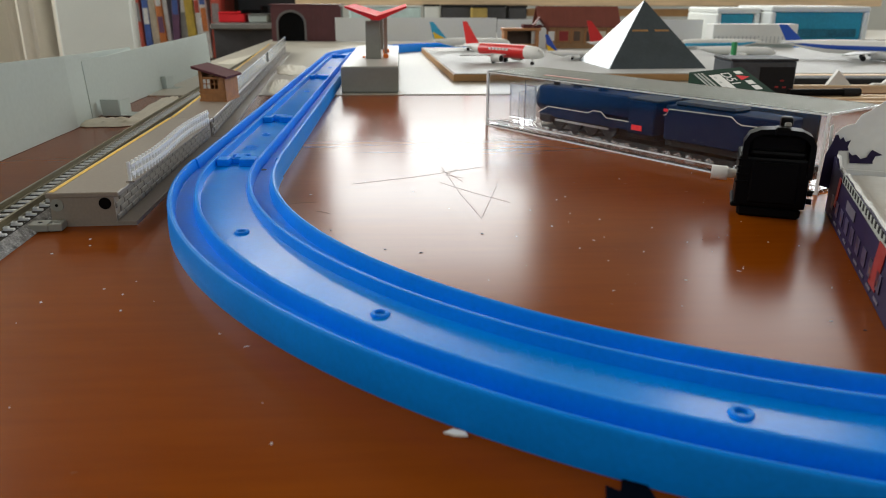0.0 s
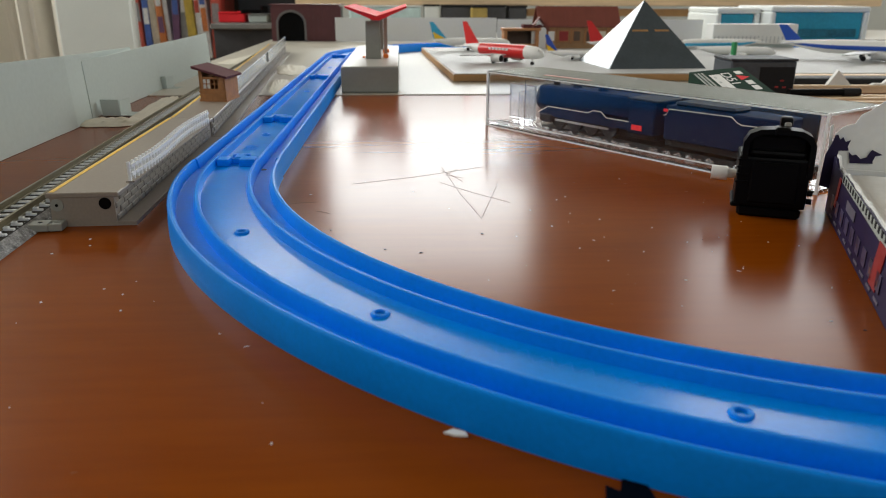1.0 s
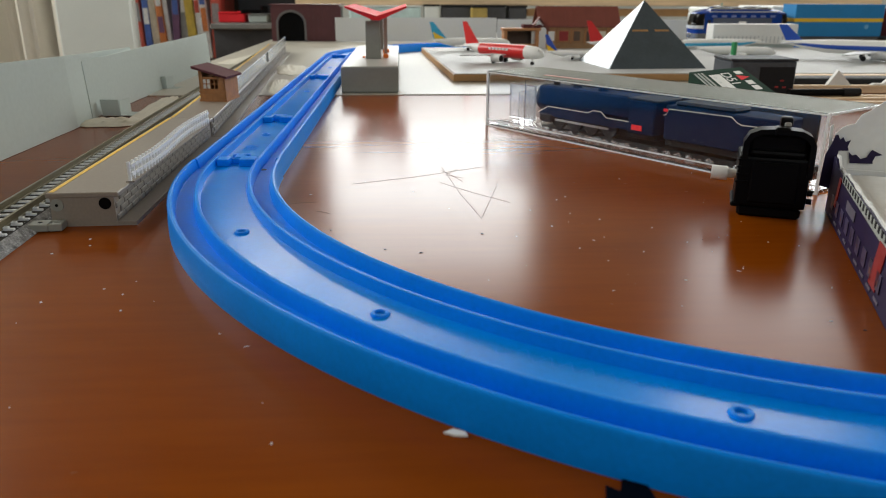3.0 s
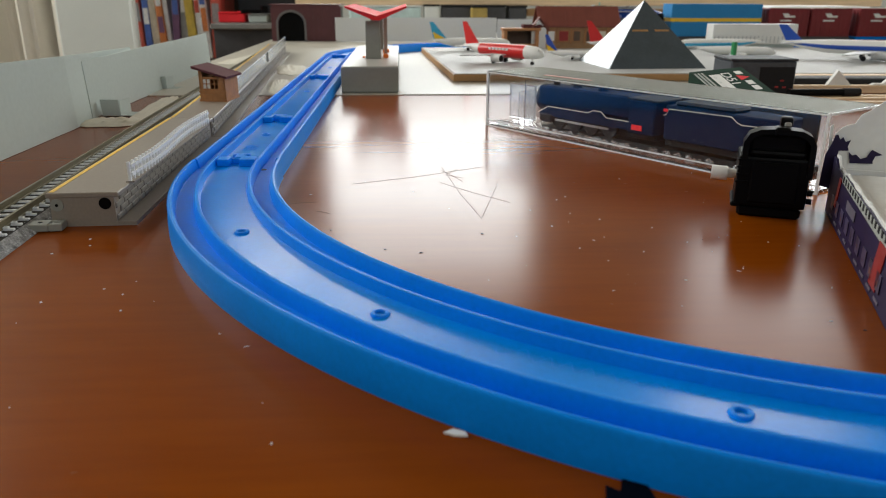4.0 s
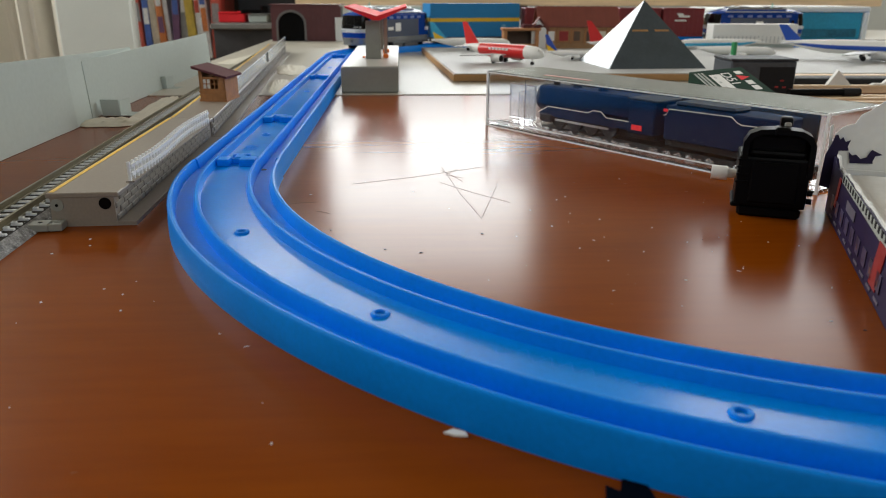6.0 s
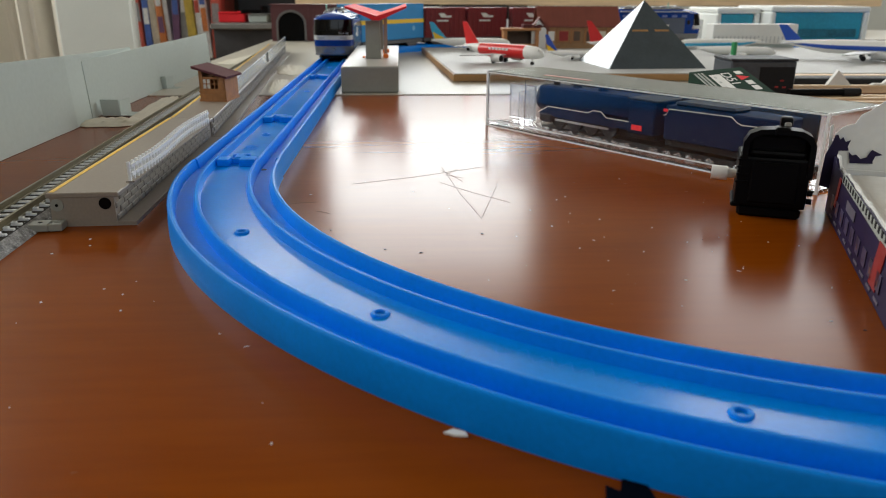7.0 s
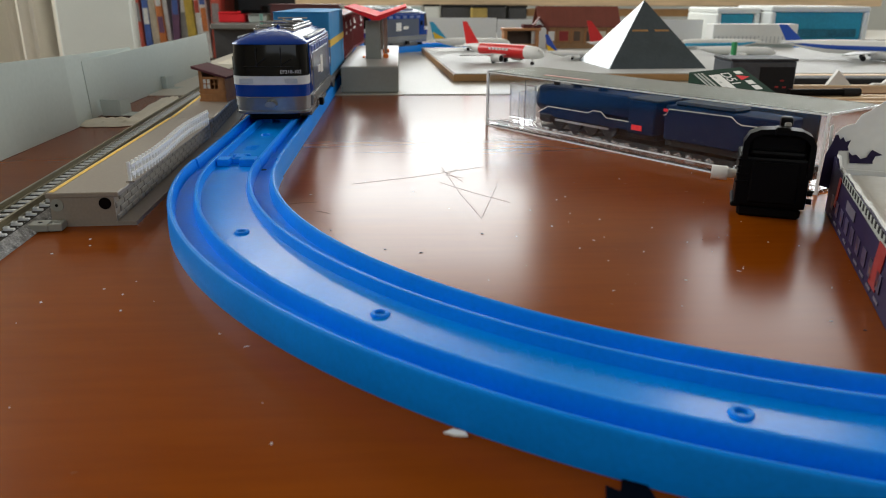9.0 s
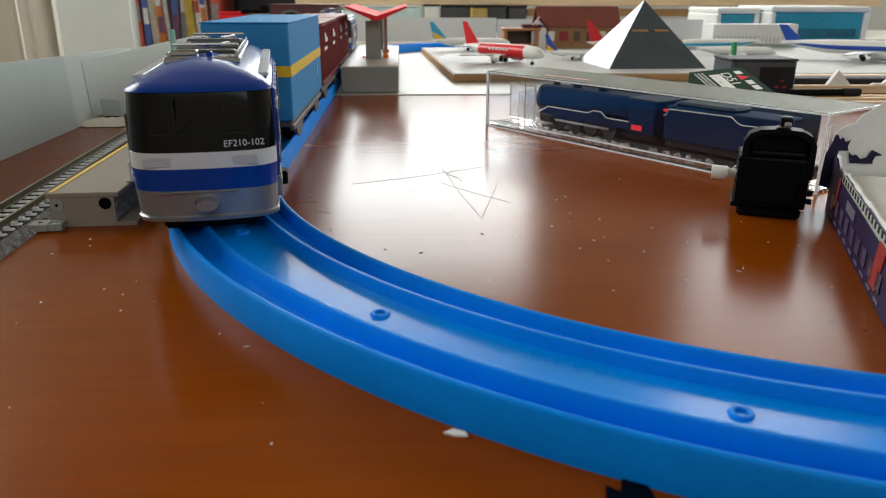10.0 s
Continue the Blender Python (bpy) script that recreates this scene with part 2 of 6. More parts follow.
room_wall("wall_west", "y", -1.7, -1.6, -1.6, 3.1, [(0.65, 2.25, 0.60, 1.60)], M["wall"], "unseen beige room wall with an opening for a lamp")
# the east and south openings only house the added fill lamps
room_wall("wall_east", "y", 2.7, 2.8, -1.6, 3.1, [(0.95, 2.55, 0.60, 1.60)], M["wall"], "unseen beige room wall with an opening for a lamp")
room_wall("wall_south", "x", -1.7, -1.6, -1.6, 2.7, [(-0.50, 1.30, 0.70, 1.60)], M["wall"], "unseen beige room wall with an opening for a lamp")
room_wall("wall_north", "x", 3.0, 3.1, -1.6, 2.7, [(-0.75, 0.55, 0.40, 1.17), (1.25, 2.15, 0.62, 2.00)], M["dark_wall"], "grey panelled wall with two bright windows")
for x, y in ((TX0 + 0.06, TY0 + 0.06), (TX1 - 0.06, TY0 + 0.06), (TX0 + 0.06, TY1 - 0.06), (TX1 - 0.06, TY1 - 0.06)):
    tagged(part("table_leg", box(x - 0.03, y - 0.03, -0.70, x + 0.03, y + 0.03, -0.03, 0.004), M["table"]), "square brown wooden table leg", "table leg", kind="structure")
tagged(part("paper_sheet", box(-0.2085, 0.555, 0.0001, 1.9, 1.60, 0.0007), M["sheet"]), "glossy white sheet covering the far half of the table", "sheet", kind="structure")

# ---- blue toy track ----
XC, YT, RAD, HW, RIM = -0.0665, 0.2958, 0.2130, 0.0178, 0.0084
STRAIGHT = 0.5375
YB = YT + STRAIGHT + RAD


def track_profile(w=HW):
    """Half-profile mirrored: rim, wheel ledge, middle channel."""
    half = [(w + 0.0003, 0.0), (w + 0.0003, 0.0036), (w + 0.00015, 0.0040), (w + 0.0001, 0.0076), (w - 0.0003, 0.0082), (w - 0.0009, 0.0084), (w - 0.0015, 0.0082), (w - 0.0018, 0.0076), (w - 0.0024, 0.0045), (0.0099, 0.0042), (0.0095, 0.0078), (0.0092, 0.0083), (0.0087, 0.0084), (0.0082, 0.0083), (0.0080, 0.0078), (0.0076, 0.0056)]
    left = [(-u, v) for u, v in half]
    return left + half[::-1]


def sweep(stations, w=HW):
    """The track's profile along stations (x, y, heading), u to the travel's right."""
    bm = bmesh.new()
    prof = track_profile(w)
    rows = []
    for x, y, hd in stations:
        rx, ry = math.sin(hd), -math.cos(hd)
        rows.append([bm.verts.new((x + rx * u, y + ry * u, v)) for u, v in prof])
    n = len(prof)
    for a, b in zip(rows, rows[1:]):
        for i in range(n):
            j = (i + 1) % n
            f = bm.faces.new((a[i], a[j], b[j], b[i]))
            f.material_index = 1 if i == n // 2 - 1 else 0
    bm.faces.new(rows[0])
    bm.faces.new(rows[-1][::-1])
    bmesh.ops.recalc_face_normals(bm, faces=bm.faces)
    return bm


def rail_at(u):
    """Place and heading on the loop; u = 0 at the start of the straight that comes towards the viewer."""
    q = RAD * math.pi / 2
    cx = XC + RAD
    if u < -q:
        return cx + (-u - q), YB, math.pi
    if u < 0:
        a = (u + q) / RAD
        return cx - RAD * math.sin(a), YB - RAD + RAD * math.cos(a), math.pi + a
    if u < STRAIGHT:
        return XC, YB - RAD - u, 1.5 * math.pi
    v = u - STRAIGHT
    if v < q:
        a = v / RAD
        return cx - RAD * math.cos(a), YT - RAD * math.sin(a), 1.5 * math.pi + a
    return cx + (v - q), YT - RAD, 2 * math.pi


def track_piece(u0, u1, n, label):
    st = [rail_at(u0 + 0.0002 + (u1 - u0 - 0.0004) * i / n) for i in range(n + 1)]
    ob = thing("toy_track", label, "toy track", group="blue toy track pieces")
    bed = part("rail_bed", sweep(st, HW if n > 4 else HW - 0.0006), M["track"], ob, smooth=True)
    bed.data.materials.append(M["track_floor"])
    return ob


Q = RAD * math.pi / 2
PIECES = {}
for u0, u1, n, label in (
    (-Q, 0, 40, "curved blue plastic toy track piece on white sheet"),
    (0, 0.215, 2, "straight blue plastic toy track piece beside the grey station"),
    (0.215, 0.43, 2, "straight blue plastic toy track piece beside the stone platform"),
    (0.43, STRAIGHT, 2, "short straight blue plastic toy track piece on brown table"),
    (STRAIGHT, STRAIGHT + Q, 64, "wide curved blue plastic toy track piece with moulded rings"),
    (STRAIGHT + Q, STRAIGHT + Q + 0.215, 2, "straight blue plastic toy track piece on brown table"),
):
    PIECES[len(PIECES)] = track_piece(u0, u1, n, label)
for i in range(8):
    track_piece(-Q - 0.215 * (i + 1), -Q - 0.215 * i, 2, "straight blue plastic toy track piece at the back of the layout")


RNG = random.Random(7)


def track_details():
    """Moulded rings, joints and lettering-like relief on the track pieces."""
    def ring(u, parent, inward=0.0):
        x, y, hd = rail_at(u)
        x, y = x - math.sin(hd) * inward, y + math.cos(hd) * inward
        bm = bmesh.new()
        n = 20
        rows = []
        for i in range(n):
            a = 2 * math.pi * i / n
            rows.append([bm.verts.new((x + r * math.cos(a), y + r * math.sin(a), z)) for r, z in ((0.0022, 0.0054), (0.0021, 0.0060), (0.0019, 0.00622), (0.0013, 0.00622), (0.0011, 0.0060), (0.0011, 0.0057))])
        for i in range(n):
            a, b = rows[i], rows[(i + 1) % n]
            for k in range(5):
                bm.faces.new((a[k], b[k], b[k + 1], a[k + 1]))
        bmesh.ops.recalc_face_normals(bm, faces=bm.faces)
        part("moulded_ring", bm, M["track"], parent, smooth=True)

    def joint(u, parent):
        """Interlocking tongue and two shoulder blocks across the channel."""
        x, y, hd = rail_at(u)
        m = pose(x, y, 0, 0, 0, math.degrees(hd))
        bm = bmesh.new()
        add_box(bm, -0.0035, -0.0076, 0.0055, 0.0030, -0.0028, 0.0084, 0.0003, m)
        add_box(bm, -0.0035, 0.0012, 0.0055, 0.0030, 0.0076, 0.0084, 0.0003, m)
        add_box(bm, -0.0042, -0.0072, 0.0055, -0.0028, 0.0072, 0.0076, 0.0002, m)
        add_box(bm, -0.0090, -0.0022, 0.0055, -0.0035, 0.0022, 0.0080, 0.0004, m)
        add_box(bm, -0.0110, -0.0036, 0.0055, -0.0088, 0.0036, 0.0080, 0.0004, m)
        part("joint", bm, M["track"], parent)

    def bars(u0, parent):
        bm = bmesh.new()
        for i in range(5):
            x, y, hd = rail_at(u0 + i * 0.0022)
            add_box(bm, -0.00022, -0.004, 0.0055, 0.00022, 0.002, 0.00575, 0, pose(x, y, 0, 0, 0, math.degrees(hd) + 12))
        part("moulded_bars", bm, M["track"], parent)

    by = {k: ob for k, ob in PIECES.items()}
    for f in (0.277, 0.495, 0.718):
        ring(STRAIGHT + Q * f, by[4])
    joint(STRAIGHT - 0.001, by[4])
    ring(0.470, by[3])
    bars(0.497, by[3])
    joint(0.430, by[3])
    ring(0.30, by[2])
    joint(0.215, by[2])
    ring(0.12, by[1])
    joint(0.004, by[1])
    x, y, hd = rail_at(STRAIGHT + 0.003)
    part("slot", box(-0.0009, -0.0008, 0.0042, 0.0009, 0.0008, 0.00455, 0, pose(x + 0.0112, y, 0)), M["black"], by[4], "small dark slot")
    # embossed wavy relief, too faint to read
    bm = bmesh.new()
    rows, n = [], 72
    for i in range(n + 1):
        x, y, hd = rail_at(STRAIGHT + Q * (0.580 + 0.105 * i / n))
        v = -0.0030 + (0.0016 if i > 16 else 0.0022) * math.sin(i * (0.75 if i > 16 else 0.42))
        ends = 0.00555 if i in (0, n) else 0.00564
        rows.append([bm.verts.new((x + math.sin(hd) * (v + dv), y - math.cos(hd) * (v + dv), z)) for dv, z in ((-0.00045, 0.00555), (0, ends), (0.00045, 0.00555))])
    for a, b in zip(rows, rows[1:]):
        for k in (0, 1):
            bm.faces.new((a[k], a[k + 1], b[k + 1], b[k]))
    bmesh.ops.recalc_face_normals(bm, faces=bm.faces)
    part("moulded_relief", bm, M["track"], by[4], smooth=True)


track_details()

# ---- stone platform, small railway, hut, fence ----


def stone_platform(x, y, turn, length, label, holes):
    ob = thing("stone_platform", label, "toy platform", pose(x, y, 0, 0, 0, turn), "toy platform sections")
    body = prism([(-0.0262, 0.0), (0.0, 0.0), (0.0, 0.0013), (-0.0062, 0.0013), (-0.0062, 0.0095), (-0.0258, 0.0095)], "y", 0, length)
    part("body", body, M["platform"], ob)
    part("deck", box(-0.0270, -0.0003, 0.0095, -0.0046, length, 0.0111, 0.0003), M["platform"], ob)
    part("safety_line", box(-0.0262, 0.001, 0.01112, -0.0248, length - 0.001, 0.01125), M["yellow"], ob, "yellow painted safety line")
    if holes is not None:
        nb = int(length / 0.0075)
        first = None
        for r in range(4):
            for k in range(nb):
                y = 0.0008 + k * 0.0075 + (0.00375 if r % 2 else 0.0)
                if y + 0.0073 > length:
                    continue
                if first is None:
                    first = part("stone_block", box(0, 0, 0, 0.0009, 0.0074, 0.00192, 0.0003), M["platform_side"], ob)
                    o = first
                else:
                    o = new("stone_block", first.data)
                    o.parent = ob
                o.matrix_basis = pose(-0.0066 + RNG.uniform(-0.00010, 0.00010), y, 0.0015 + r * 0.0020)
    if holes:
        m = Matrix.Rotation(radians(90), 4, "X")
        part("hole", cyl(pose(-0.0090, -0.00015, 0.0075) @ m, 0.0019, 0.0004, 24), M["black"], ob, "dark round hole")
        part("hole_rim", cyl(pose(-0.0238, -0.00015, 0.0072) @ m, 0.0020, 0.0004, 24), M["grey_plastic"], ob, "moulded peg socket")
        part("peg_socket", cyl(pose(-0.0238, -0.0003, 0.0072) @ m, 0.0005, 0.0004, 12), M["black"], ob)
    return ob


platforms = [
    stone_platform(-0.0860, 0.2335, 2.2, 0.1505, "taupe toy station platform with yellow line beside blue track", True),
    stone_platform(-0.0912, 0.3850, 4.6, 0.3240, "taupe toy station platform with yellow line and wooden hut", False),
    stone_platform(-0.1172, 0.7090, 4.7, 0.2600, "far taupe toy station platform with stone sides", False),
]


def edge_screen(owner_pose, y0, y1, label):
    """A low clear plastic screen standing along the platform's edge."""
    ob = thing("edge_screen", label, "toy screen", owner_pose, "clear screens on the platform")
    pane = part("pane", box(-0.0062, y0, 0.0112, -0.0056, y1, 0.0195, 0.0001), M["screen"], ob)
    pane.visible_shadow = False
    part("top_edge", box(-0.0064, y0, 0.0195, -0.0054, y1, 0.0200), M["milky"], ob, "milky top edge")
    part("foot", box(-0.0072, y0, 0.0111, -0.0050, y1, 0.0119), M["platform_side"], ob)
    for y in (y0, y1 - 0.0008):
        part("upright", box(-0.0065, y, 0.0112, -0.0053, y + 0.0008, 0.0195), M["grey_plastic"], ob)


edge_screen(pose(-0.0912, 0.3850, 0, 0, 0, 4.6), 0.098, 0.318, "low clear plastic screen along the platform edge behind the hut")
edge_screen(pose(-0.1172, 0.7090, 0, 0, 0, 4.7), 0.006, 0.254, "low clear plastic screen on the far platform")


def small_railway():
    ob = thing("model_railway_track", "fine-scale model railway track with brown rails and pale sleepers", "model track", pose(-0.1262, 0.2335, 0, 0, 0, 3.1))
    bed = prism([(-0.0115, 0.0), (0.0115, 0.0), (0.0085, 0.0030), (-0.0085, 0.0030)], "y", -0.13, 0.80)
    part("ballast_bed", bed, M["ballast"], ob, "grey speckled ballast bed")
    for s in (-1, 1):
        half = [(0.0007, 0.0036), (0.0007, 0.0040), (0.0003, 0.0042), (0.0003, 0.0053), (0.00045, 0.0055), (0.00045, 0.0061)]
        bm = prism([(s * 0.0045 - u, v) for u, v in half] + [(s * 0.0045 + u, v) for u, v in half[::-1]], "y", -0.13, 0.80)
        part("rail", bm, M["rail_brown"], ob, "brown weathered rail")
    part("track_base", box(-0.0084, -0.1295, 0.0029, 0.0084, 0.7995, 0.0032), M["tie_base"], ob, "dark base between the sleepers")
    bm = box(-0.0082, -0.0007, 0.0028, 0.0082, 0.0007, 0.0038, 0.0002)
    for s in (-1, 1):
        add_box(bm, s * 0.0059 - 0.0008, -0.0008, 0.0036, s * 0.0059 + 0.0008, 0.0008, 0.0044, 0.0002)
    first = part("sleeper", bm, M["sleeper"], ob)
    first.location = (0, -0.128, 0)
    for i in range(1, 172):
        o = new("sleeper", first.data)
        o.parent = ob
        o.location = (0, -0.128 + i * 0.0054, 0)
    # loose grains on the shoulder of the ballast
    rng = random.Random(11)
    verts, faces = [], []
    for i in range(2600):
        side = 1 if i % 4 else -1
        f = rng.random()
        x, y = side * (0.0078 + 0.0036 * f), rng.uniform(-0.128, 0.20)
        z, r = 0.0031 - 0.0030 * f, rng.uniform(0.0002, 0.00055)
        k = len(verts)
        for dx, dy, dz in ((1, 0, 0), (-1, 0, 0), (0, 1, 0), (0, -1, 0), (0, 0, 1), (0, 0, -1)):
            q = r * rng.uniform(0.7, 1.3)
            verts.append((x + dx * q, y + dy * q, max(0.0001, z + dz * q)))
        for a, b in ((0, 2), (2, 1), (1, 3), (3, 0)):
            faces += [(k + a, k + b, k + 4), (k + b, k + a, k + 5)]
    me = bpy.data.meshes.new("ballast_grains")
    me.from_pydata(verts, [], faces)
    me.materials.append(M["stone_light"])
    grains = new("ballast_grains", me)
    grains.parent = ob
    tagged(grains, "loose speckled grey ballast grains", kind="stuff")
    # rail joiner peeking out at the end of the platform
    j = thing("rail_clip", "grey plastic track clip with a square hole on the table", "clip", pose(-0.1075, 0.2325, 0, 0, 0, 6))
    bm = bmesh.new()
    add_box(bm, -0.0105, -0.0055, 0.0002, -0.004, 0.0, 0.0026, 0.0003)
    add_box(bm, -0.004, -0.0055, 0.0002, 0.0, -0.0036, 0.0026, 0.0003)
    add_box(bm, -0.004, -0.0018, 0.0002, 0.0, 0.0, 0.0026, 0.0003)
    add_box(bm, -0.0012, -0.0040, 0.0002, 0.0, -0.0014, 0.0026, 0.0002)
    part("clip_body", bm, M["grey_plastic"], j)
    part("clip_hole", cyl(pose(-0.0070, -0.0028, 0.00265), 0.0007, 0.0002, 12), M["black"], j)


small_railway()


def hut():
    ob = thing("toy_hut", "small orange wooden hut with maroon slanted roof on platform", "toy hut", pose(-0.1020, 0.4420, 0.0111, 0, 0, -8))
    W_, D_, H0, H1 = 0.0155, 0.021, 0.0140, 0.0180
    # walls: front toward the viewer carries a lattice window
    part("floor_slab", box(-W_ - 0.0004, -0.0004, 0, 0.0004, D_, 0.0012), M["orange_wood"], ob)
    bm = bmesh.new()
    add_box(bm, -W_, 0, 0.0012, -0.0135, 0.0010, H1 - 0.0008)
    add_box(bm, -0.0040, 0, 0.0012, 0, 0.0010, H0)
    add_box(bm, -0.0135, 0, 0.0012, -0.0040, 0.0010, 0.0072)
    add_box(bm, -0.0135, 0, 0.0130, -0.0040, 0.0010, H0)
    part("front_wall", bm, M["orange_wood"], ob)
    part("side_wall", prism([(0, 0.0012), (D_, 0.0012), (D_, H0), (0, H0)], "x", -0.0010, -0.0001), M["orange_wood"], ob)
    part("side_wall", prism([(0, 0.0012), (D_, 0.0012), (D_, H1), (0, H1)], "x", -W_ + 0.0001, -W_ + 0.001), M["orange_wood"], ob)
    part("back_wall", box(-W_ + 0.001, D_ - 0.001, 0.0012, -0.001, D_, H0), M["orange_wood"], ob)
    win = part("window_frame", add_box(box(-0.0137, -0.0003, 0.0070, -0.0038, 0.0002, 0.0074), -0.0137, -0.0003, 0.0128, -0.0038, 0.0002, 0.0132), M["orange_wood"], ob)
    for i in range(5):
        x = -0.0137 + i * 0.00236
        part("mullion", box(x, -0.0002, 0.0072, x + 0.0004, 0.0004, 0.0130), M["orange_wood"], win)
    part("transom", box(-0.0137, -0.0001, 0.0099, -0.0038, 0.0003, 0.0103), M["orange_wood"], win)
    part("pane", box(-0.0133, 0.0005, 0.0074, -0.0088, 0.0007, 0.0128), M["paper"], win, "whitish window pane")
    for z in (0.0032, 0.0052):
        part("board", box(-W_ - 0.0003, -0.0004, z, 0.0003, 0.0001, z + 0.0009), M["orange_wood"], ob)
    roof = prism([(-W_ - 0.0026, H1 + 0.0010), (0.0024, H0 - 0.0006), (0.0024, H0 + 0.0006), (-W_ - 0.0026, H1 + 0.0024)], "y", -0.0036, D_ + 0.001)
    part("roof", roof, M["roof_brown"], ob, "maroon slanted roof")


hut()


def fence():
    ob = thing("toy_fence", "white plastic picket fence standing along the platform edge", "fence", pose(-0.0912, 0.2470, 0.0111, 0, 0, 1.6))
    n = 34
    L = 0.116

    def bow(y):
        return 0.0010 * math.sin(y / L * 7.0)
    first = None
    for i in range(n):
        y = L * i / (n - 1)
        if first is None:
            first = part("picket", box(-0.0005, -0.0006, 0, 0.0005, 0.0006, 0.0068, 0.0002), M["white"], ob)
            o = first
        else:
            o = new("picket", first.data)
            o.parent = ob
        o.location = (bow(y), y, 0.0)
    for z in (0.0020, 0.0048):
        bm = bmesh.new()
        for i in range(n - 1):
            y0, y1 = L * i / (n - 1), L * (i + 1) / (n - 1)
            add_box(bm, bow(y0) + 0.0004, y0, z, bow(y0) + 0.0010, y1 + 0.0003, z + 0.0011)
        part("fence_rail", bm, M["white"], ob)
    part("foot_strip", box(-0.0012, -0.001, 0.0, 0.0016, L, 0.0004), M["platform"], ob)


fence()


def card_wall(pts, h0, h1, label, lean):
    """A bent grey card standing on edge through plan points."""
    bm = bmesh.new()
    n = len(pts)
    rows = []
    for i, (x, y) in enumerate(pts):
        h = h0 + (h1 - h0) * i / (n - 1)
        rows.append([bm.verts.new((x, y, 0.0002)), bm.verts.new((x - lean, y, h)), bm.verts.new((x - lean - 0.0009, y, h)), bm.verts.new((x - 0.0009, y, 0.0002))])
    for a, b in zip(rows, rows[1:]):
        for k in range(4):
            bm.faces.new((a[k], b[k], b[(k + 1) % 4], a[(k + 1) % 4]))
    bm.faces.new(rows[0])
    bm.faces.new(rows[-1][::-1])
    bmesh.ops.recalc_face_normals(bm, faces=bm.faces)
    return tagged(part("card_wall", bm, M["card"]), label, "card wall", "grey card walls")


card_wall([(-0.1765, 0.16), (-0.1775, 0.26), (-0.1785, 0.34), (-0.1795, 0.42), (-0.1880, 0.48), (-0.1980, 0.54), (-0.2060, 0.60)], 0.046, 0.0315, "tall bent grey card wall standing on the table", 0.002)
card_wall([(-0.1835, 0.452), (-0.1840, 0.52), (-0.1850, 0.60), (-0.1845, 0.68), (-0.186, 0.755)], 0.0335, 0.0345, "grey card wall propped by folded tabs", 0.002)
for (x, y, s) in ((-0.1815, 0.4615, 1.0), (-0.1930, 0.5950, 1.0)):
    ob = thing("card_tab", "folded grey card tab propping up the wall", "card tab", pose(x, y, 0.0008, 0, 0, -6), "folded card tabs")
    part("upright", box(0, 0, 0.0, 0.0112 * s, 0.0006, 0.0095, 0, pose(0, 0, 0, 8, 0, 0)), M["card"], ob)
    part("side", box(0.0108 * s, 0.0, 0.0, 0.0114 * s, 0.014, 0.0088), M["card"], ob)
    part("foot", box(0, 0, -0.0004, 0.019, 0.014, 0.0), M["card"], ob)


def tape(x, y, w, d, turn, label, h=0.0016):
    """A crumpled strip: ragged outline, wrinkled middle, edges down on the table."""
    bm = bmesh.new()
    n, k = 22, 12
    seed = Vector((x * 400, y * 300, 3))
    top, low = [], []
    for i in range(n + 1):
        ra, rb = [], []
        for j in range(k + 1):
            u, v = 2 * i / n - 1, 2 * j / k - 1
            rag = 1 + 0.16 * noise.noise(seed + Vector((u * 2.2, v * 2.2, 7)))
            px, py = w / 2 * (1 + u * rag * (1 - 0.12 * v * v)), d / 2 * (1 + v * rag * (1 - 0.16 * u * u))
            edge = (1 - abs(u) ** 5) * (1 - abs(v) ** 3)
            wr = 0.45 + 0.9 * abs(noise.noise(seed + Vector((u * 3.1, v * 4.7, 0)))) + 0.5 * abs(noise.noise(seed + Vector((u * 8, v * 9, 2))))
            ra.append(bm.verts.new((px, py, 0.00025 + h * edge * wr)))
            rb.append(bm.verts.new((px, py, 0.0)))
        top.append(ra)
        low.append(rb)
    for i in range(n):
        for j in range(k):
            bm.faces.new((top[i][j], top[i + 1][j], top[i + 1][j + 1], top[i][j + 1]))
            bm.faces.new((low[i][j], low[i][j + 1], low[i + 1][j + 1], low[i + 1][j]))
    for i in range(n):
        bm.faces.new((low[i][0], low[i + 1][0], top[i + 1][0], top[i][0]))
        bm.faces.new((low[i + 1][k], low[i][k], top[i][k], top[i + 1][k]))
    for j in range(k):
        bm.faces.new((low[0][j + 1], low[0][j], top[0][j], top[0][j + 1]))
        bm.faces.new((low[n][j], low[n][j + 1], top[n][j + 1], top[n][j]))
    bmesh.ops.recalc_face_normals(bm, faces=bm.faces)
    ob = part("tape_strip", bm, M["tape"], smooth=True)
    ob.matrix_basis = pose(x, y, 0.0003 if y < 0.54 else 0.0009, 0, 0, turn)
    return tagged(ob, label, "tape", "crumpled tape strips")


tape(-0.1835, 0.420, 0.034, 0.028, 4, "crumpled cream masking tape holding the card wall", 0.0022)
tape(-0.1620, 0.440, 0.013, 0.110, 5, "cream masking tape beside the small railway", 0.0010)
tape(-0.098, 0.555, 0.016, 0.10, 8, "crumpled white tape beside the blue track", 0.0014)
tape(-0.112, 0.69, 0.030, 0.10, 10, "crumpled white tape on the far sheet", 0.0018)
tape(-0.20, 0.80, 0.05, 0.14, -8, "wide white paper strip beside the far railway", 0.0012)

# ---- grey station with butterfly roof ----


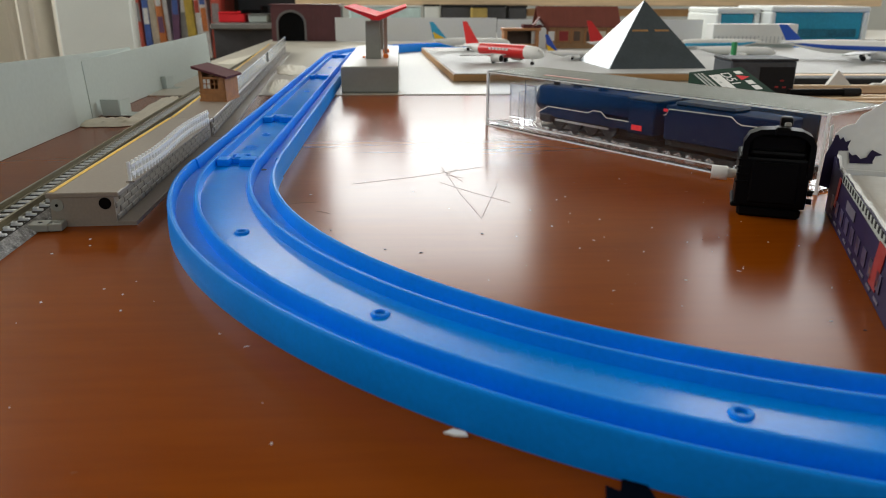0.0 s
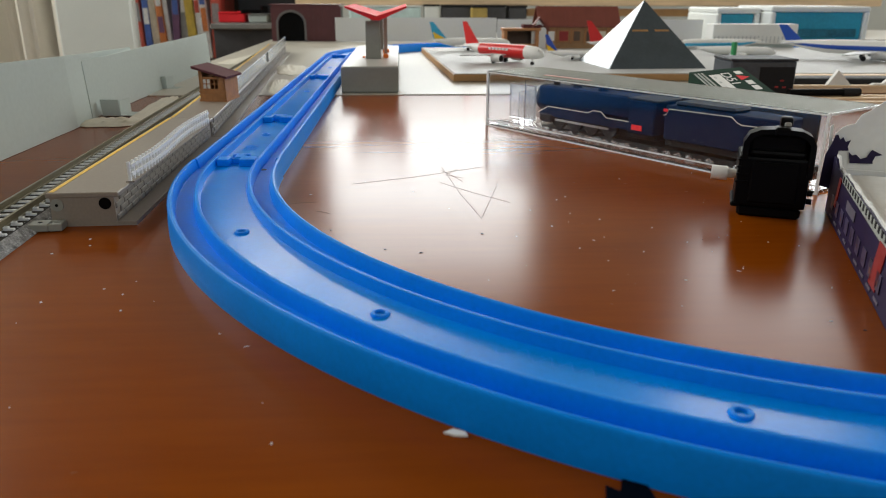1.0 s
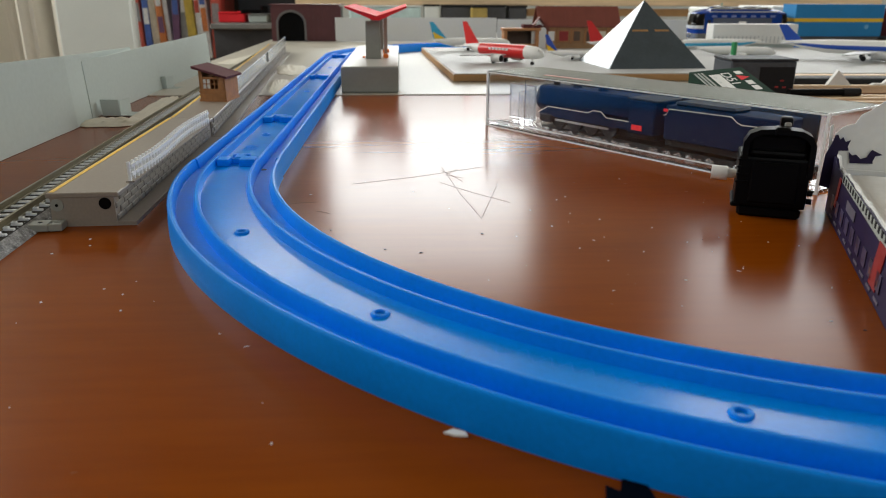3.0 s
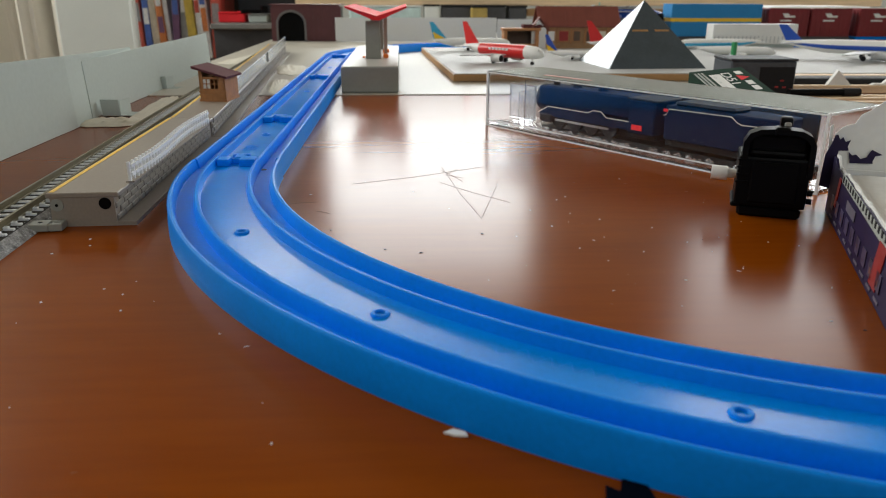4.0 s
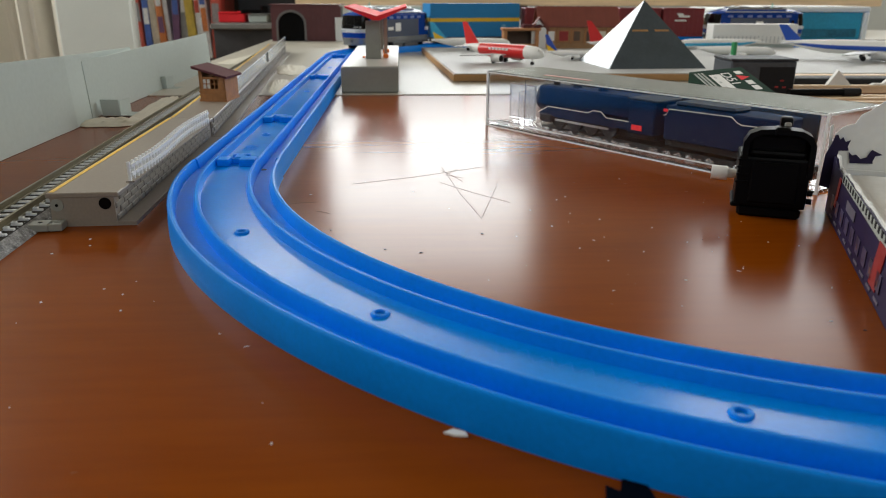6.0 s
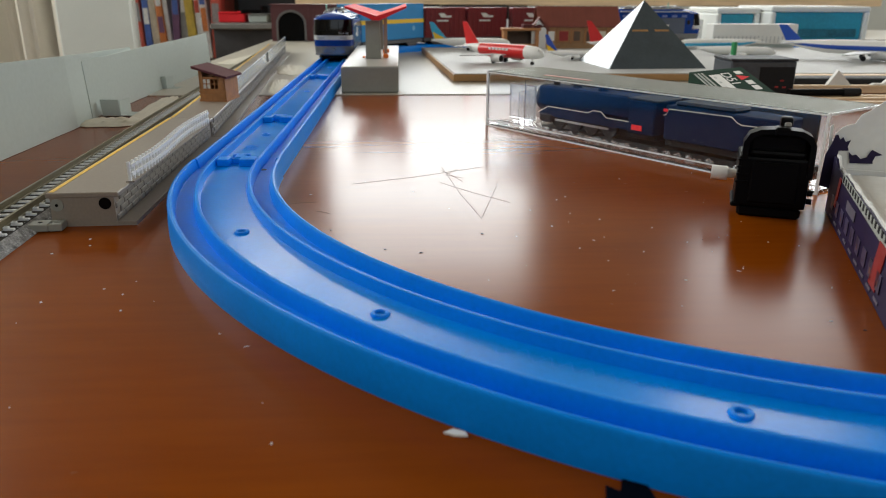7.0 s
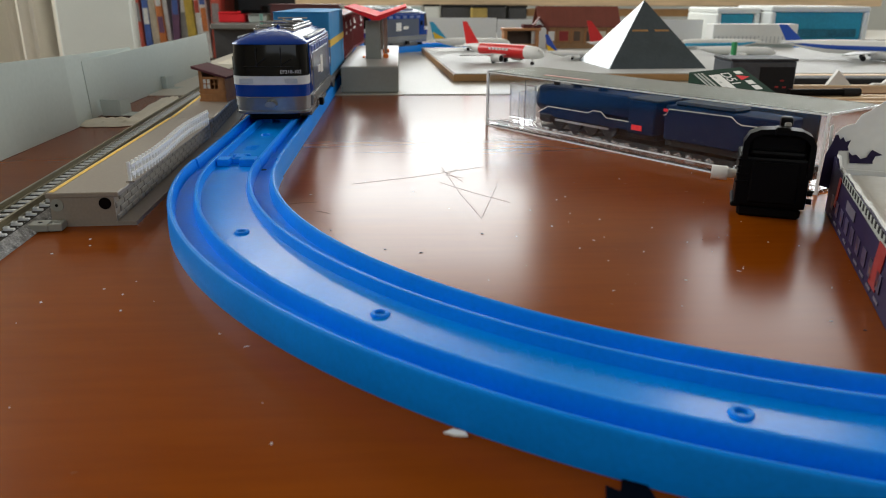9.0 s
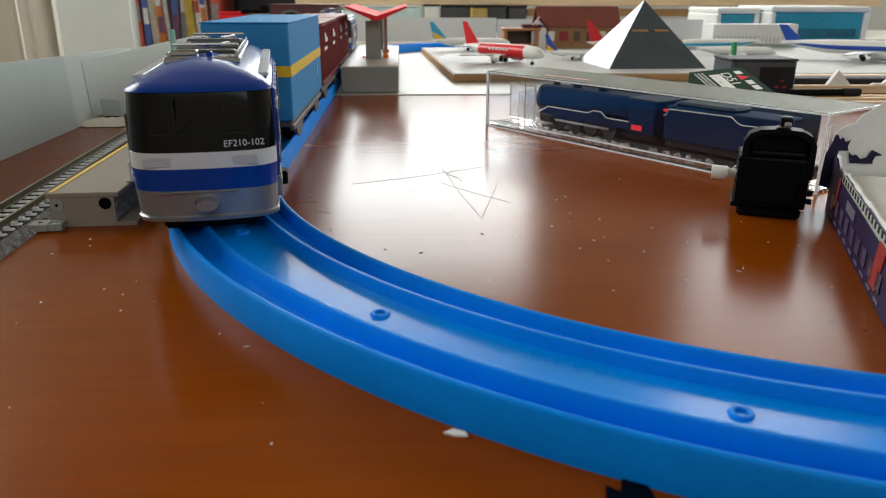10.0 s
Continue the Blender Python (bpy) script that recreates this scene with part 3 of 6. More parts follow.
def station():
    ob = thing("toy_station", "grey plastic toy station with red butterfly roof", "toy station", pose(0, 0, 0.0010))
    part("platform_block", box(-0.0446, 0.5626, 0, -0.0020, 0.80, 0.0185, 0.0009, None, 2), M["grey_plastic"], ob, "grey platform block")
    # lighter copy of the block's grey: light on its top, as colour
    part("lit_top_plate", box(-0.0446, 0.5640, 0.0185, -0.0020, 0.799, 0.0190, 0.0003), M["lit_grey"], ob)
    for y in (0.632, 0.745):
        bm = prism([(-0.0290, 0.019), (-0.0165, 0.019), (-0.0170, 0.049), (-0.0285, 0.049)], "y", y, y + 0.006)
        part("pillar", bm, M["grey_plastic"], ob, "broad grey pillar")
    for y in (0.650, 0.690, 0.725):
        part("post", box(-0.0142, y, 0.019, -0.0125, y + 0.002, 0.052), M["post"], ob, "thin brown post")
    for y in (0.640, 0.700):
        seat = part("seat", box(-0.0148, y, 0.019, -0.0105, y + 0.006, 0.0222, 0.0006), M["orange"], ob, "orange bench seat")
        part("seat_back", box(-0.0148, y + 0.001, 0.0222, -0.0138, y + 0.005, 0.0262, 0.0004), M["orange"], seat)
    part("seat", box(-0.0320, 0.640, 0.019, -0.0300, 0.646, 0.0205, 0.0004), M["orange"], ob, "orange bench seat")
    roof = prism([(-0.0440, 0.0594), (-0.0215, 0.0500), (-0.0165, 0.0500), (0.0050, 0.0594), (0.0052, 0.0608), (-0.0165, 0.0540), (-0.0190, 0.0532), (-0.0215, 0.0540), (-0.0442, 0.0608)], "y", 0.618, 0.770)
    part("roof", roof, M["red"], ob, "red butterfly roof")


station()

# ---- clear case with steam engine ----
CASE = pose(0.0486, 0.4214, 0.0, 0, 0, -56.4)


def steam_engine(m):
    ob = thing("model_steam_engine", "dark blue model steam locomotive with cream lining inside clear case", "model locomotive", m)
    rot = Matrix.Rotation(radians(90), 4, "Y")
    part("boiler", cyl(pose(0.045, 0, 0.0155) @ rot, 0.0068, 0.062, 28), M["engine_blue"], ob, smooth=True)
    part("smokebox", cyl(pose(0.0115, 0, 0.0155) @ rot, 0.0070, 0.006, 28), M["dark"], ob, smooth=True)
    bm = prism([(0.012, 0.0085), (0.018, 0.0118), (0.044, 0.0118), (0.047, 0.0133), (0.052, 0.0133), (0.055, 0.0108), (0.078, 0.0108), (0.078, 0.0070), (0.012, 0.0070)], "y", -0.0075, 0.0075)
    part("running_board", bm, M["engine_blue"], ob)
    line = [(0.012, 0.0085), (0.018, 0.0118), (0.044, 0.0118), (0.047, 0.0133), (0.052, 0.0133), (0.055, 0.0108), (0.078, 0.0108)]
    bm = bmesh.new()
    for (xa, za), (xb, zb) in zip(line, line[1:]):
        add_prism(bm, [(xa, za), (xb, zb), (xb, zb + 0.0004), (xa, za + 0.0004)], "y", -0.0079, -0.0076)
    part("cream_lining", bm, M["cream"], ob, "cream lining stripe")
    part("boiler_casing", box(0.0100, -0.0072, 0.0118, 0.0690, 0.0072, 0.0226, 0.0022, None, 3), M["engine_blue"], ob, "dark blue boiler casing", smooth=True)
    part("chimney", cyl(pose(0.016, 0, 0.0232), 0.0016, 0.004, 14), M["dark"], ob)
    for x in (0.030, 0.046):
        part("dome", cyl(pose(x, 0, 0.0236), 0.0028, 0.0022, 14, 0.0018), M["engine_blue"], ob)
    part("cab", box(0.068, -0.0085, 0.006, 0.082, 0.0085, 0.0215, 0.0006), M["engine_blue"], ob)
    part("cab_roof", box(0.067, -0.0090, 0.0215, 0.084, 0.0090, 0.0225, 0.0004), M["dark"], ob)
    part("nameplate", box(0.0705, -0.0089, 0.0078, 0.0760, -0.0085, 0.0102), M["red"], ob, "red plate")
    for x in (0.024, 0.0345, 0.045, 0.056):
        part("wheel", cyl(pose(x, -0.0052, 0.0055) @ Matrix.Rotation(radians(90), 4, "X"), 0.0044, 0.0016, 20), M["dark"], ob)
    part("connecting_rod", box(0.022, -0.0068, 0.0050, 0.056, -0.0062, 0.0060), M["steel"], ob)
    part("cylinder", box(0.012, -0.0080, 0.0035, 0.021, -0.0040, 0.0085, 0.001), M["dark"], ob)
    part("frame", box(0.010, -0.0035, 0.003, 0.080, 0.0035, 0.010), M["dark"], ob)
    ten = part("tender", box(0.0870, -0.0085, 0.0060, 0.1380, 0.0085, 0.0212, 0.0006), M["engine_blue"], ob, "dark blue tender")
    bm = bmesh.new()
    line = [(0.0865, 0.0165), (0.0880, 0.0170), (0.0892, 0.0196), (0.118, 0.0200), (0.1205, 0.0180), (0.1225, 0.0172), (0.136, 0.0176), (0.1375, 0.0184)]
    for (xa, za), (xb, zb) in zip(line, line[1:]):
        add_prism(bm, [(xa, za), (xb, zb), (xb, zb + 0.0004), (xa, za + 0.0004)], "y", -0.0089, -0.0086)
    part("tender_lining", bm, M["cream"], ten, "cream lining stripe")
    part("coal", box(0.090, -0.0065, 0.0212, 0.118, 0.0065, 0.0232, 0.0010), M["dark"], ten)
    part("tender_frame", box(0.087, -0.006, 0.0030, 0.138, 0.006, 0.0060), M["dark"], ten)
    part("tender_plate", box(0.0868, -0.0093, 0.0185, 0.0888, -0.0090, 0.0198), M["red"], ten)


def clear_case():
    L, D, H = 0.1925, 0.0400, 0.0295
    ob = thing("display_case", "clear plastic display case with bubbled tray on the table", "display case", CASE)
    t = 0.0010
    specs = [("front_panel", (0, 0, 0, L, t, H)), ("back_panel", (0, D - t, 0, L, D, H)), ("end_panel", (0, t, 0, t, D - t, H)), ("end_panel", (L - t, t, 0, L, D - t, H)), ("lid", (-0.0003, -0.0003, H, L + 0.0003, D + 0.0003, H + t)), ("bottom_panel", (t, t, 0.0002, L - t, D - t, 0.0012)), ("divider", (0.0300, t, 0.0012, 0.0308, D - t, H - 0.0015)), ("divider", (0.0255, t, 0.0012, 0.0261, 0.012, H - 0.008))]
    for name, c in specs:
        o = part(name, box(*c, 0.0002), M["clear"] if name != "lid" else M["clear_lid"], ob)
        o.visible_shadow = False
    for x in (0.0, L):
        o = part("edge_strip", box(x - 0.0005, -0.0005, 0.0, x + 0.0005, 0.0005, H + t), M["milky"], ob, "milky case edge")
    for z in (0.0, 0.0032, H):
        part("edge_strip", box(0, -0.0006, z, L, -0.0001, z + 0.0005), M["milky"], ob)
    for y in (0.0, D):
        part("edge_strip", box(L, min(y, D - 0.0005), H - 0.0002, L + 0.0006, min(y, D - 0.0005) + 0.0006, H + 0.0012), M["milky"], ob)
    part("edge_strip", box(L, 0, H, L + 0.0006, D, H + 0.0006), M["milky"], ob)
    # bubbled tray: many small lumps of clear plastic
    bm = bmesh.new()
    for i in range(170):
        x, y = RNG.uniform(0.003, L - 0.004), RNG.uniform(0.002, 0.010)
        r = RNG.uniform(0.0005, 0.0016)
        bmesh.ops.create_icosphere(bm, subdivisions=1, radius=r, matrix=Matrix.Translation((x, y, 0.0012 + r)))
    o = tagged(part("bubble_tray", bm, M["milky_clear"], ob, "lumpy clear plastic tray"), kind="stuff")
    o.visible_shadow = False
    part("dark_liner", box(0.032, D - 0.006, 0.0015, L - 0.020, D - 0.0045, H - 0.004), M["dark"], ob, "dark card liner")
    part("dark_floor", box(0.034, 0.011, 0.0014, L - 0.016, D - 0.006, 0.0040), M["dark"], ob, "dark foam floor")
    o = part("frosted_insert", box(0.0035, 0.014, 0.004, 0.0240, 0.016, H - 0.006, 0.0006), M["milky_clear"], ob, "frosted plastic insert")
    o.visible_shadow = False
    part("print_patch", box(0.036, 0.008, H + 0.0011, 0.068, 0.0105, H + 0.0012), M["pink_print"], ob, "faded red print on the lid")


clear_case()
steam_engine(CASE @ pose(0.0225, 0.0150, 0.0030) @ Matrix.Diagonal((1.08, 1, 1, 1)))


def insert_card():
    """Dark green folded card sleeve behind the case, its printed top sloping to the viewer."""
    pa, pb, pc = Vector((0.1730, 0.4453, 0.0270)), Vector((0.2050, 0.4463, 0.0300)), Vector((0.2070, 0.4000, 0.0190))
    ex = (pc - pb).normalized()
    ez = ex.cross(pb - pa).normalized()
    ey = ez.cross(ex)
    m = Matrix((ex, ey, ez)).transposed().to_4x4()
    m.translation = pa
    W_, L = (pb - pa).length, 0.056
    ob = thing("card_sleeve", "dark green folded card sleeve with white print and red triangle", "card box", m)
    inv = m.inverted()
    bm = bmesh.new()
    top = [m @ Vector(p) for p in ((0, 0, 0), (L, 0, 0), (L, W_, 0), (0, W_, 0))]
    hi = [bm.verts.new(inv @ p) for p in top]
    lo = [bm.verts.new(inv @ Vector((p.x, p.y, 0.0010))) for p in top]
    bm.faces.new(hi)
    bm.faces.new(lo[::-1])
    for k in range(4):
        bm.faces.new((lo[k], lo[(k + 1) % 4], hi[(k + 1) % 4], hi[k]))
    bmesh.ops.recalc_face_normals(bm, faces=bm.faces)
    part("sleeve", bm, M["green"], ob)

    def bar(x0, y0, x1, y1, mat, name):
        part(name, box(x0, y0, 0.0001, x1, y1, 0.0002), mat, ob)
    bar(0.0085, 0.0085, 0.0480, 0.0150, M["paper"], "white_patch")
    for k in range(4):
        bar(0.012 + 0.008 * k, 0.0100, 0.0145 + 0.008 * k, 0.0112, M["print_pale"], "print_bar")
    for k in range(3):
        bar(0.0040, 0.0012 + 0.0021 * k, 0.0380 - 0.004 * k, 0.0023 + 0.0021 * k, M["print_pale"], "print_bar")
    # maker's mark as plain bars with a red triangle
    y0, y1 = 0.0232, 0.0295
    for x0, x1 in ((0.0060, 0.0110), (0.0220, 0.0280), (0.0300, 0.0365)):
        bar(x0, y0 + 0.0012, x1, y1 - 0.0012, M["paper"], "logo_bar")
    part("logo_triangle", prism([(0.0125, y0), (0.0205, y0), (0.0165, y1)], "z", 0.0001, 0.0002), M["red"], ob, "red triangle")
    letters("D51", 0.0076, pose(0.0065, 0.0158, 0.0001) @ Matrix.Diagonal((1.55, 1, 1, 1)), M["paper"], ob)


def letters(text, size, m, mat, parent):
    cu = bpy.data.curves.new("lettering", "FONT")
    cu.body, cu.size, cu.extrude = text, size, 0.00006
    tmp = bpy.data.objects.new("lettering", cu)
    me = bpy.data.meshes.new_from_object(tmp)
    bpy.data.objects.remove(tmp)
    me.materials.append(mat)
    o = new("lettering", me)
    o.parent = parent
    o.matrix_basis = m
    return o


insert_card()

# ---- black gear box ----


def gear_box():
    ob = thing("toy_gearbox", "black plastic toy gearbox with white shaft on the table", "gearbox", pose(0.1228, 0.2315, 0, 0, 0, -23) @ Matrix.Diagonal((1.05, 1.05, 1.05, 1)))
    arch = [(-0.0105, 0.0135), (-0.0105, 0.0240), (-0.0090, 0.0268), (-0.0060, 0.0282), (0.0, 0.0287), (0.0060, 0.0282), (0.0088, 0.0268), (0.0104, 0.0240), (0.0104, 0.0135)]
    inner = [(-0.0088, 0.0135), (-0.0088, 0.0238), (-0.0076, 0.0255), (-0.0052, 0.0267), (0.0, 0.0271), (0.0052, 0.0267), (0.0074, 0.0255), (0.0087, 0.0238), (0.0087, 0.0135)]
    bm = bmesh.new()
    lo = []
    for y in (-0.0005, 0.0065):
        lo.append(([bm.verts.new((u, y, v)) for u, v in arch], [bm.verts.new((u, y, v)) for u, v in inner]))
    n = len(arch)
    for i in range(n - 1):
        (a0, b0), (a1, b1) = lo
        bm.faces.new((a0[i], a0[i + 1], a1[i + 1], a1[i]))
        bm.faces.new((b0[i], b0[i + 1], b1[i + 1], b1[i]))
        bm.faces.new((a0[i], a0[i + 1], b0[i + 1], b0[i]))
        bm.faces.new((a1[i], a1[i + 1], b1[i + 1], b1[i]))
    bmesh.ops.recalc_face_normals(bm, faces=bm.faces)
    part("arch_frame", bm, M["black"], ob, "rounded black frame", smooth=True)
    part("housing", box(-0.0113, 0.0, 0.0035, 0.0098, 0.018, 0.0195, 0.0008, None, 2), M["black"], ob)
    part("upper_housing", box(-0.0085, 0.0010, 0.0195, 0.0080, 0.016, 0.0215, 0.001, None, 2), M["black"], ob)
    part("arch_plate", box(-0.0088, 0.0030, 0.0190, 0.0087, 0.0060, 0.0266, 0.0012, None, 2), M["black"], ob)
    part("base", box(-0.0100, 0.0005, 0.0, 0.0088, 0.017, 0.0036, 0.0008), M["black"], ob)
    part("foot", box(-0.0122, 0.0, 0.0030, -0.0090, 0.016, 0.0046, 0.0004), M["black"], ob)
    part("cover_plate", box(-0.0072, -0.0008, 0.0050, 0.0068, 0.0004, 0.0180, 0.0005), M["black"], ob)
    for k in range(4):
        part("rib", box(-0.0116, -0.0006, 0.0110 + 0.0024 * k, -0.0080, 0.0006, 0.0117 + 0.0024 * k, 0.0002), M["black"], ob)
    part("catch", box(-0.0020, -0.0012, 0.0265, 0.0024, 0.004, 0.0292, 0.0005), M["black"], ob)
    part("knob", box(-0.0005, 0.004, 0.0285, 0.0032, 0.008, 0.0318, 0.0009, None, 2), M["black"], ob)
    part("bright_catch", box(0.0006, 0.0022, 0.0290, 0.0026, 0.0032, 0.0304, 0.0003), M["steel"], ob, "small bright metal catch")
    rot = Matrix.Rotation(radians(90), 4, "Y")
    shaft = part("shaft", cyl(pose(-0.0128, 0.0080, 0.0120) @ rot, 0.0015, 0.004, 18), M["milky_white"], ob, "white plastic shaft")
    part("shaft_cap", cyl(pose(-0.0165, 0.0080, 0.0120) @ rot, 0.0023, 0.0050, 24), M["milky_white"], shaft, smooth=True)
    for z in (0.0085, 0.0058):
        part("pin", cyl(pose(0.0106, 0.003, z) @ rot, 0.0009, 0.002, 14), M["black"], ob)


gear_box()

# ---- torn purple box ----


def torn_box():
    ax, ay, bx, by_ = 0.1470, 0.2390, 0.0985, 0.1212
    turn = math.degrees(math.atan2(by_ - ay, bx - ax))
    L = math.hypot(bx - ax, by_ - ay)
    ob = thing("torn_carton", "torn purple printed carton with white inside, lying open", "carton", pose(ax, ay, 0.0002, 0, 0, turn))

    def jagged(name, length, h, amp, y, mat, n=26, thick=0.0006, label=""):
        bm = bmesh.new()
        pts = [(0, 0), (length, 0)] + [(length * (1 - i / n), h(1 - i / n) + RNG.uniform(-amp, amp)) for i in range(n + 1)]
        add_prism(bm, pts, "y", y, y + thick)
        return part(name, bm, mat, ob, label)

    def top(u):
        return 0.0195 if u < 0.06 else 0.0172 - 0.0005 * u if u < 0.17 else 0.0180 - 0.0010 * u
    jagged("printed_side", L, top, 0.0003, -0.0006, M["purple"], label="dark purple printed side")
    jagged("inner_side", L, lambda u: top(u) + 0.0006, 0.0003, 0.0001, M["paper"], label="torn white inside")
    # upright band, printed columns and patches on the side
    def patch(x0, z0, x1, z1, mat, name="printed_patch", s=0.0):
        part(name, prism([(x0, z0), (x1, z0), (x1 + s, z1), (x0 + s, z1)], "y", -0.0009, -0.0007), mat, ob)
    patch(0.0150, 0.0060, 0.0185, 0.0160, M["print_red"], "red_stripe", 0.003)
    patch(0.0790, 0.0030, 0.0870, 0.0150, M["print_red"], "red_stripe", 0.004)
    patch(0.0360, 0.0100, 0.0500, 0.0130, M["print_grey"], "grey_panel")
    for k in range(9):
        x = 0.010 + 0.0095 * k
        patch(x, 0.0040, x + 0.0050, 0.0085, M["print_dim"], "printed_picture")
        patch(x + 0.001, 0.0015, x + 0.006, 0.0022, M["print_grey"], "print_bar")
        patch(x + 0.0015, 0.0050, x + 0.0028, 0.0066, M["print_orange"], "printed_spot")
    part("pale_torn_band", prism([(0.022, 0.0154), (0.115, 0.0140), (0.115, 0.0166), (0.022, 0.0181)], "y", -0.00075, -0.00065), M["print_pale"], ob, "pale torn band")
    for k in range(20):
        patch(0.024 + 0.0042 * k, 0.0158, 0.0255 + 0.0042 * k, 0.0176, M["dark"], "print_bar")
    # floor, far end and open flaps
    part("box_floor", box(0.001, 0.0008, 0.0, L, 0.070, 0.0006), M["paper"], ob)
    part("end_panel", box(-0.0006, 0.0, 0.0, 0.0001, 0.070, 0.0150), M["paper"], ob, "white end panel")
    bm = prism([(0.0006, 0.012), (0.072, 0.012), (0.072, 0.0520), (0.030, 0.0450), (0.0117, 0.0380), (0.0080, 0.0348), (0.0054, 0.0331), (0.0042, 0.0302), (0.0020, 0.0296), (0.0003, 0.0285), (-0.0014, 0.0261), (0.0004, 0.0215)], "x", -0.0022, -0.0017)
    part("raised_flap", bm, M["paper"], ob, "raised white flap")
    bm = prism([(-0.0037, 0.0085), (-0.0004, 0.0077), (0.0005, 0.0210), (0.0035, 0.0212), (0.0030, 0.0226), (0.0036, 0.0247), (0.0022, 0.0240), (0.0012, 0.0256), (0.0004, 0.0246), (-0.0004, 0.0263), (-0.0012, 0.0261), (-0.0019, 0.0232), (-0.0033, 0.0194)], "x", -0.0016, -0.0011)
    part("torn_purple_flap", bm, M["purple"], ob, "torn purple flap")
    bm = prism([(0.0036, 0.0208), (0.0044, 0.0170), (0.0113, 0.0173), (0.0112, 0.0182), (0.0117, 0.0199), (0.0138, 0.0204), (0.0105, 0.0219), (0.0098, 0.0207), (0.0093, 0.0193), (0.0075, 0.0186), (0.0060, 0.0200), (0.0048, 0.0196)], "x", -0.0014, -0.0009)
    part("torn_purple_edge", bm, M["purple"], ob, "torn dark purple edge")
    part("torn_sliver", prism([(-0.0025, 0.0200), (-0.0029, 0.0250), (-0.0031, 0.0288), (-0.0021, 0.0295), (-0.0020, 0.0272), (-0.0017, 0.0230)], "x", -0.0028, -0.0023), M["paper"], ob, "thin white torn sliver")
    part("top_flap", prism([(0.004, 0.0005), (L, 0.0005), (L, 0.05), (0.004, 0.05)], "z", 0.0135, 0.0141), M["paper"], ob, "white inner flap")


torn_box()

# ---- airport board ----
ZB = 0.0075


def airport_board():
    ob = thing("airport_board", "wooden board with grey paper top carrying model airport", "board")
    out = [(0.0440, 0.6350), (0.2200, 0.6340), (0.5400, 0.6300), (0.9500, 0.6300), (0.9500, 0.9600), (0.0260, 0.9600)]
    part("wooden_edge", prism(out, "z", 0.0012, 0.0068), M["board_wood"], ob, "bare orange-brown wooden board")
    inn = [(0.0455, 0.6365), (0.2200, 0.6355), (0.5400, 0.6315), (0.9490, 0.6315), (0.9490, 0.9590), (0.0275, 0.9590)]
    part("paper_top", prism(inn, "z", 0.0068, 0.0075), M["tarmac"], ob, "pale grey paper apron")


airport_board()


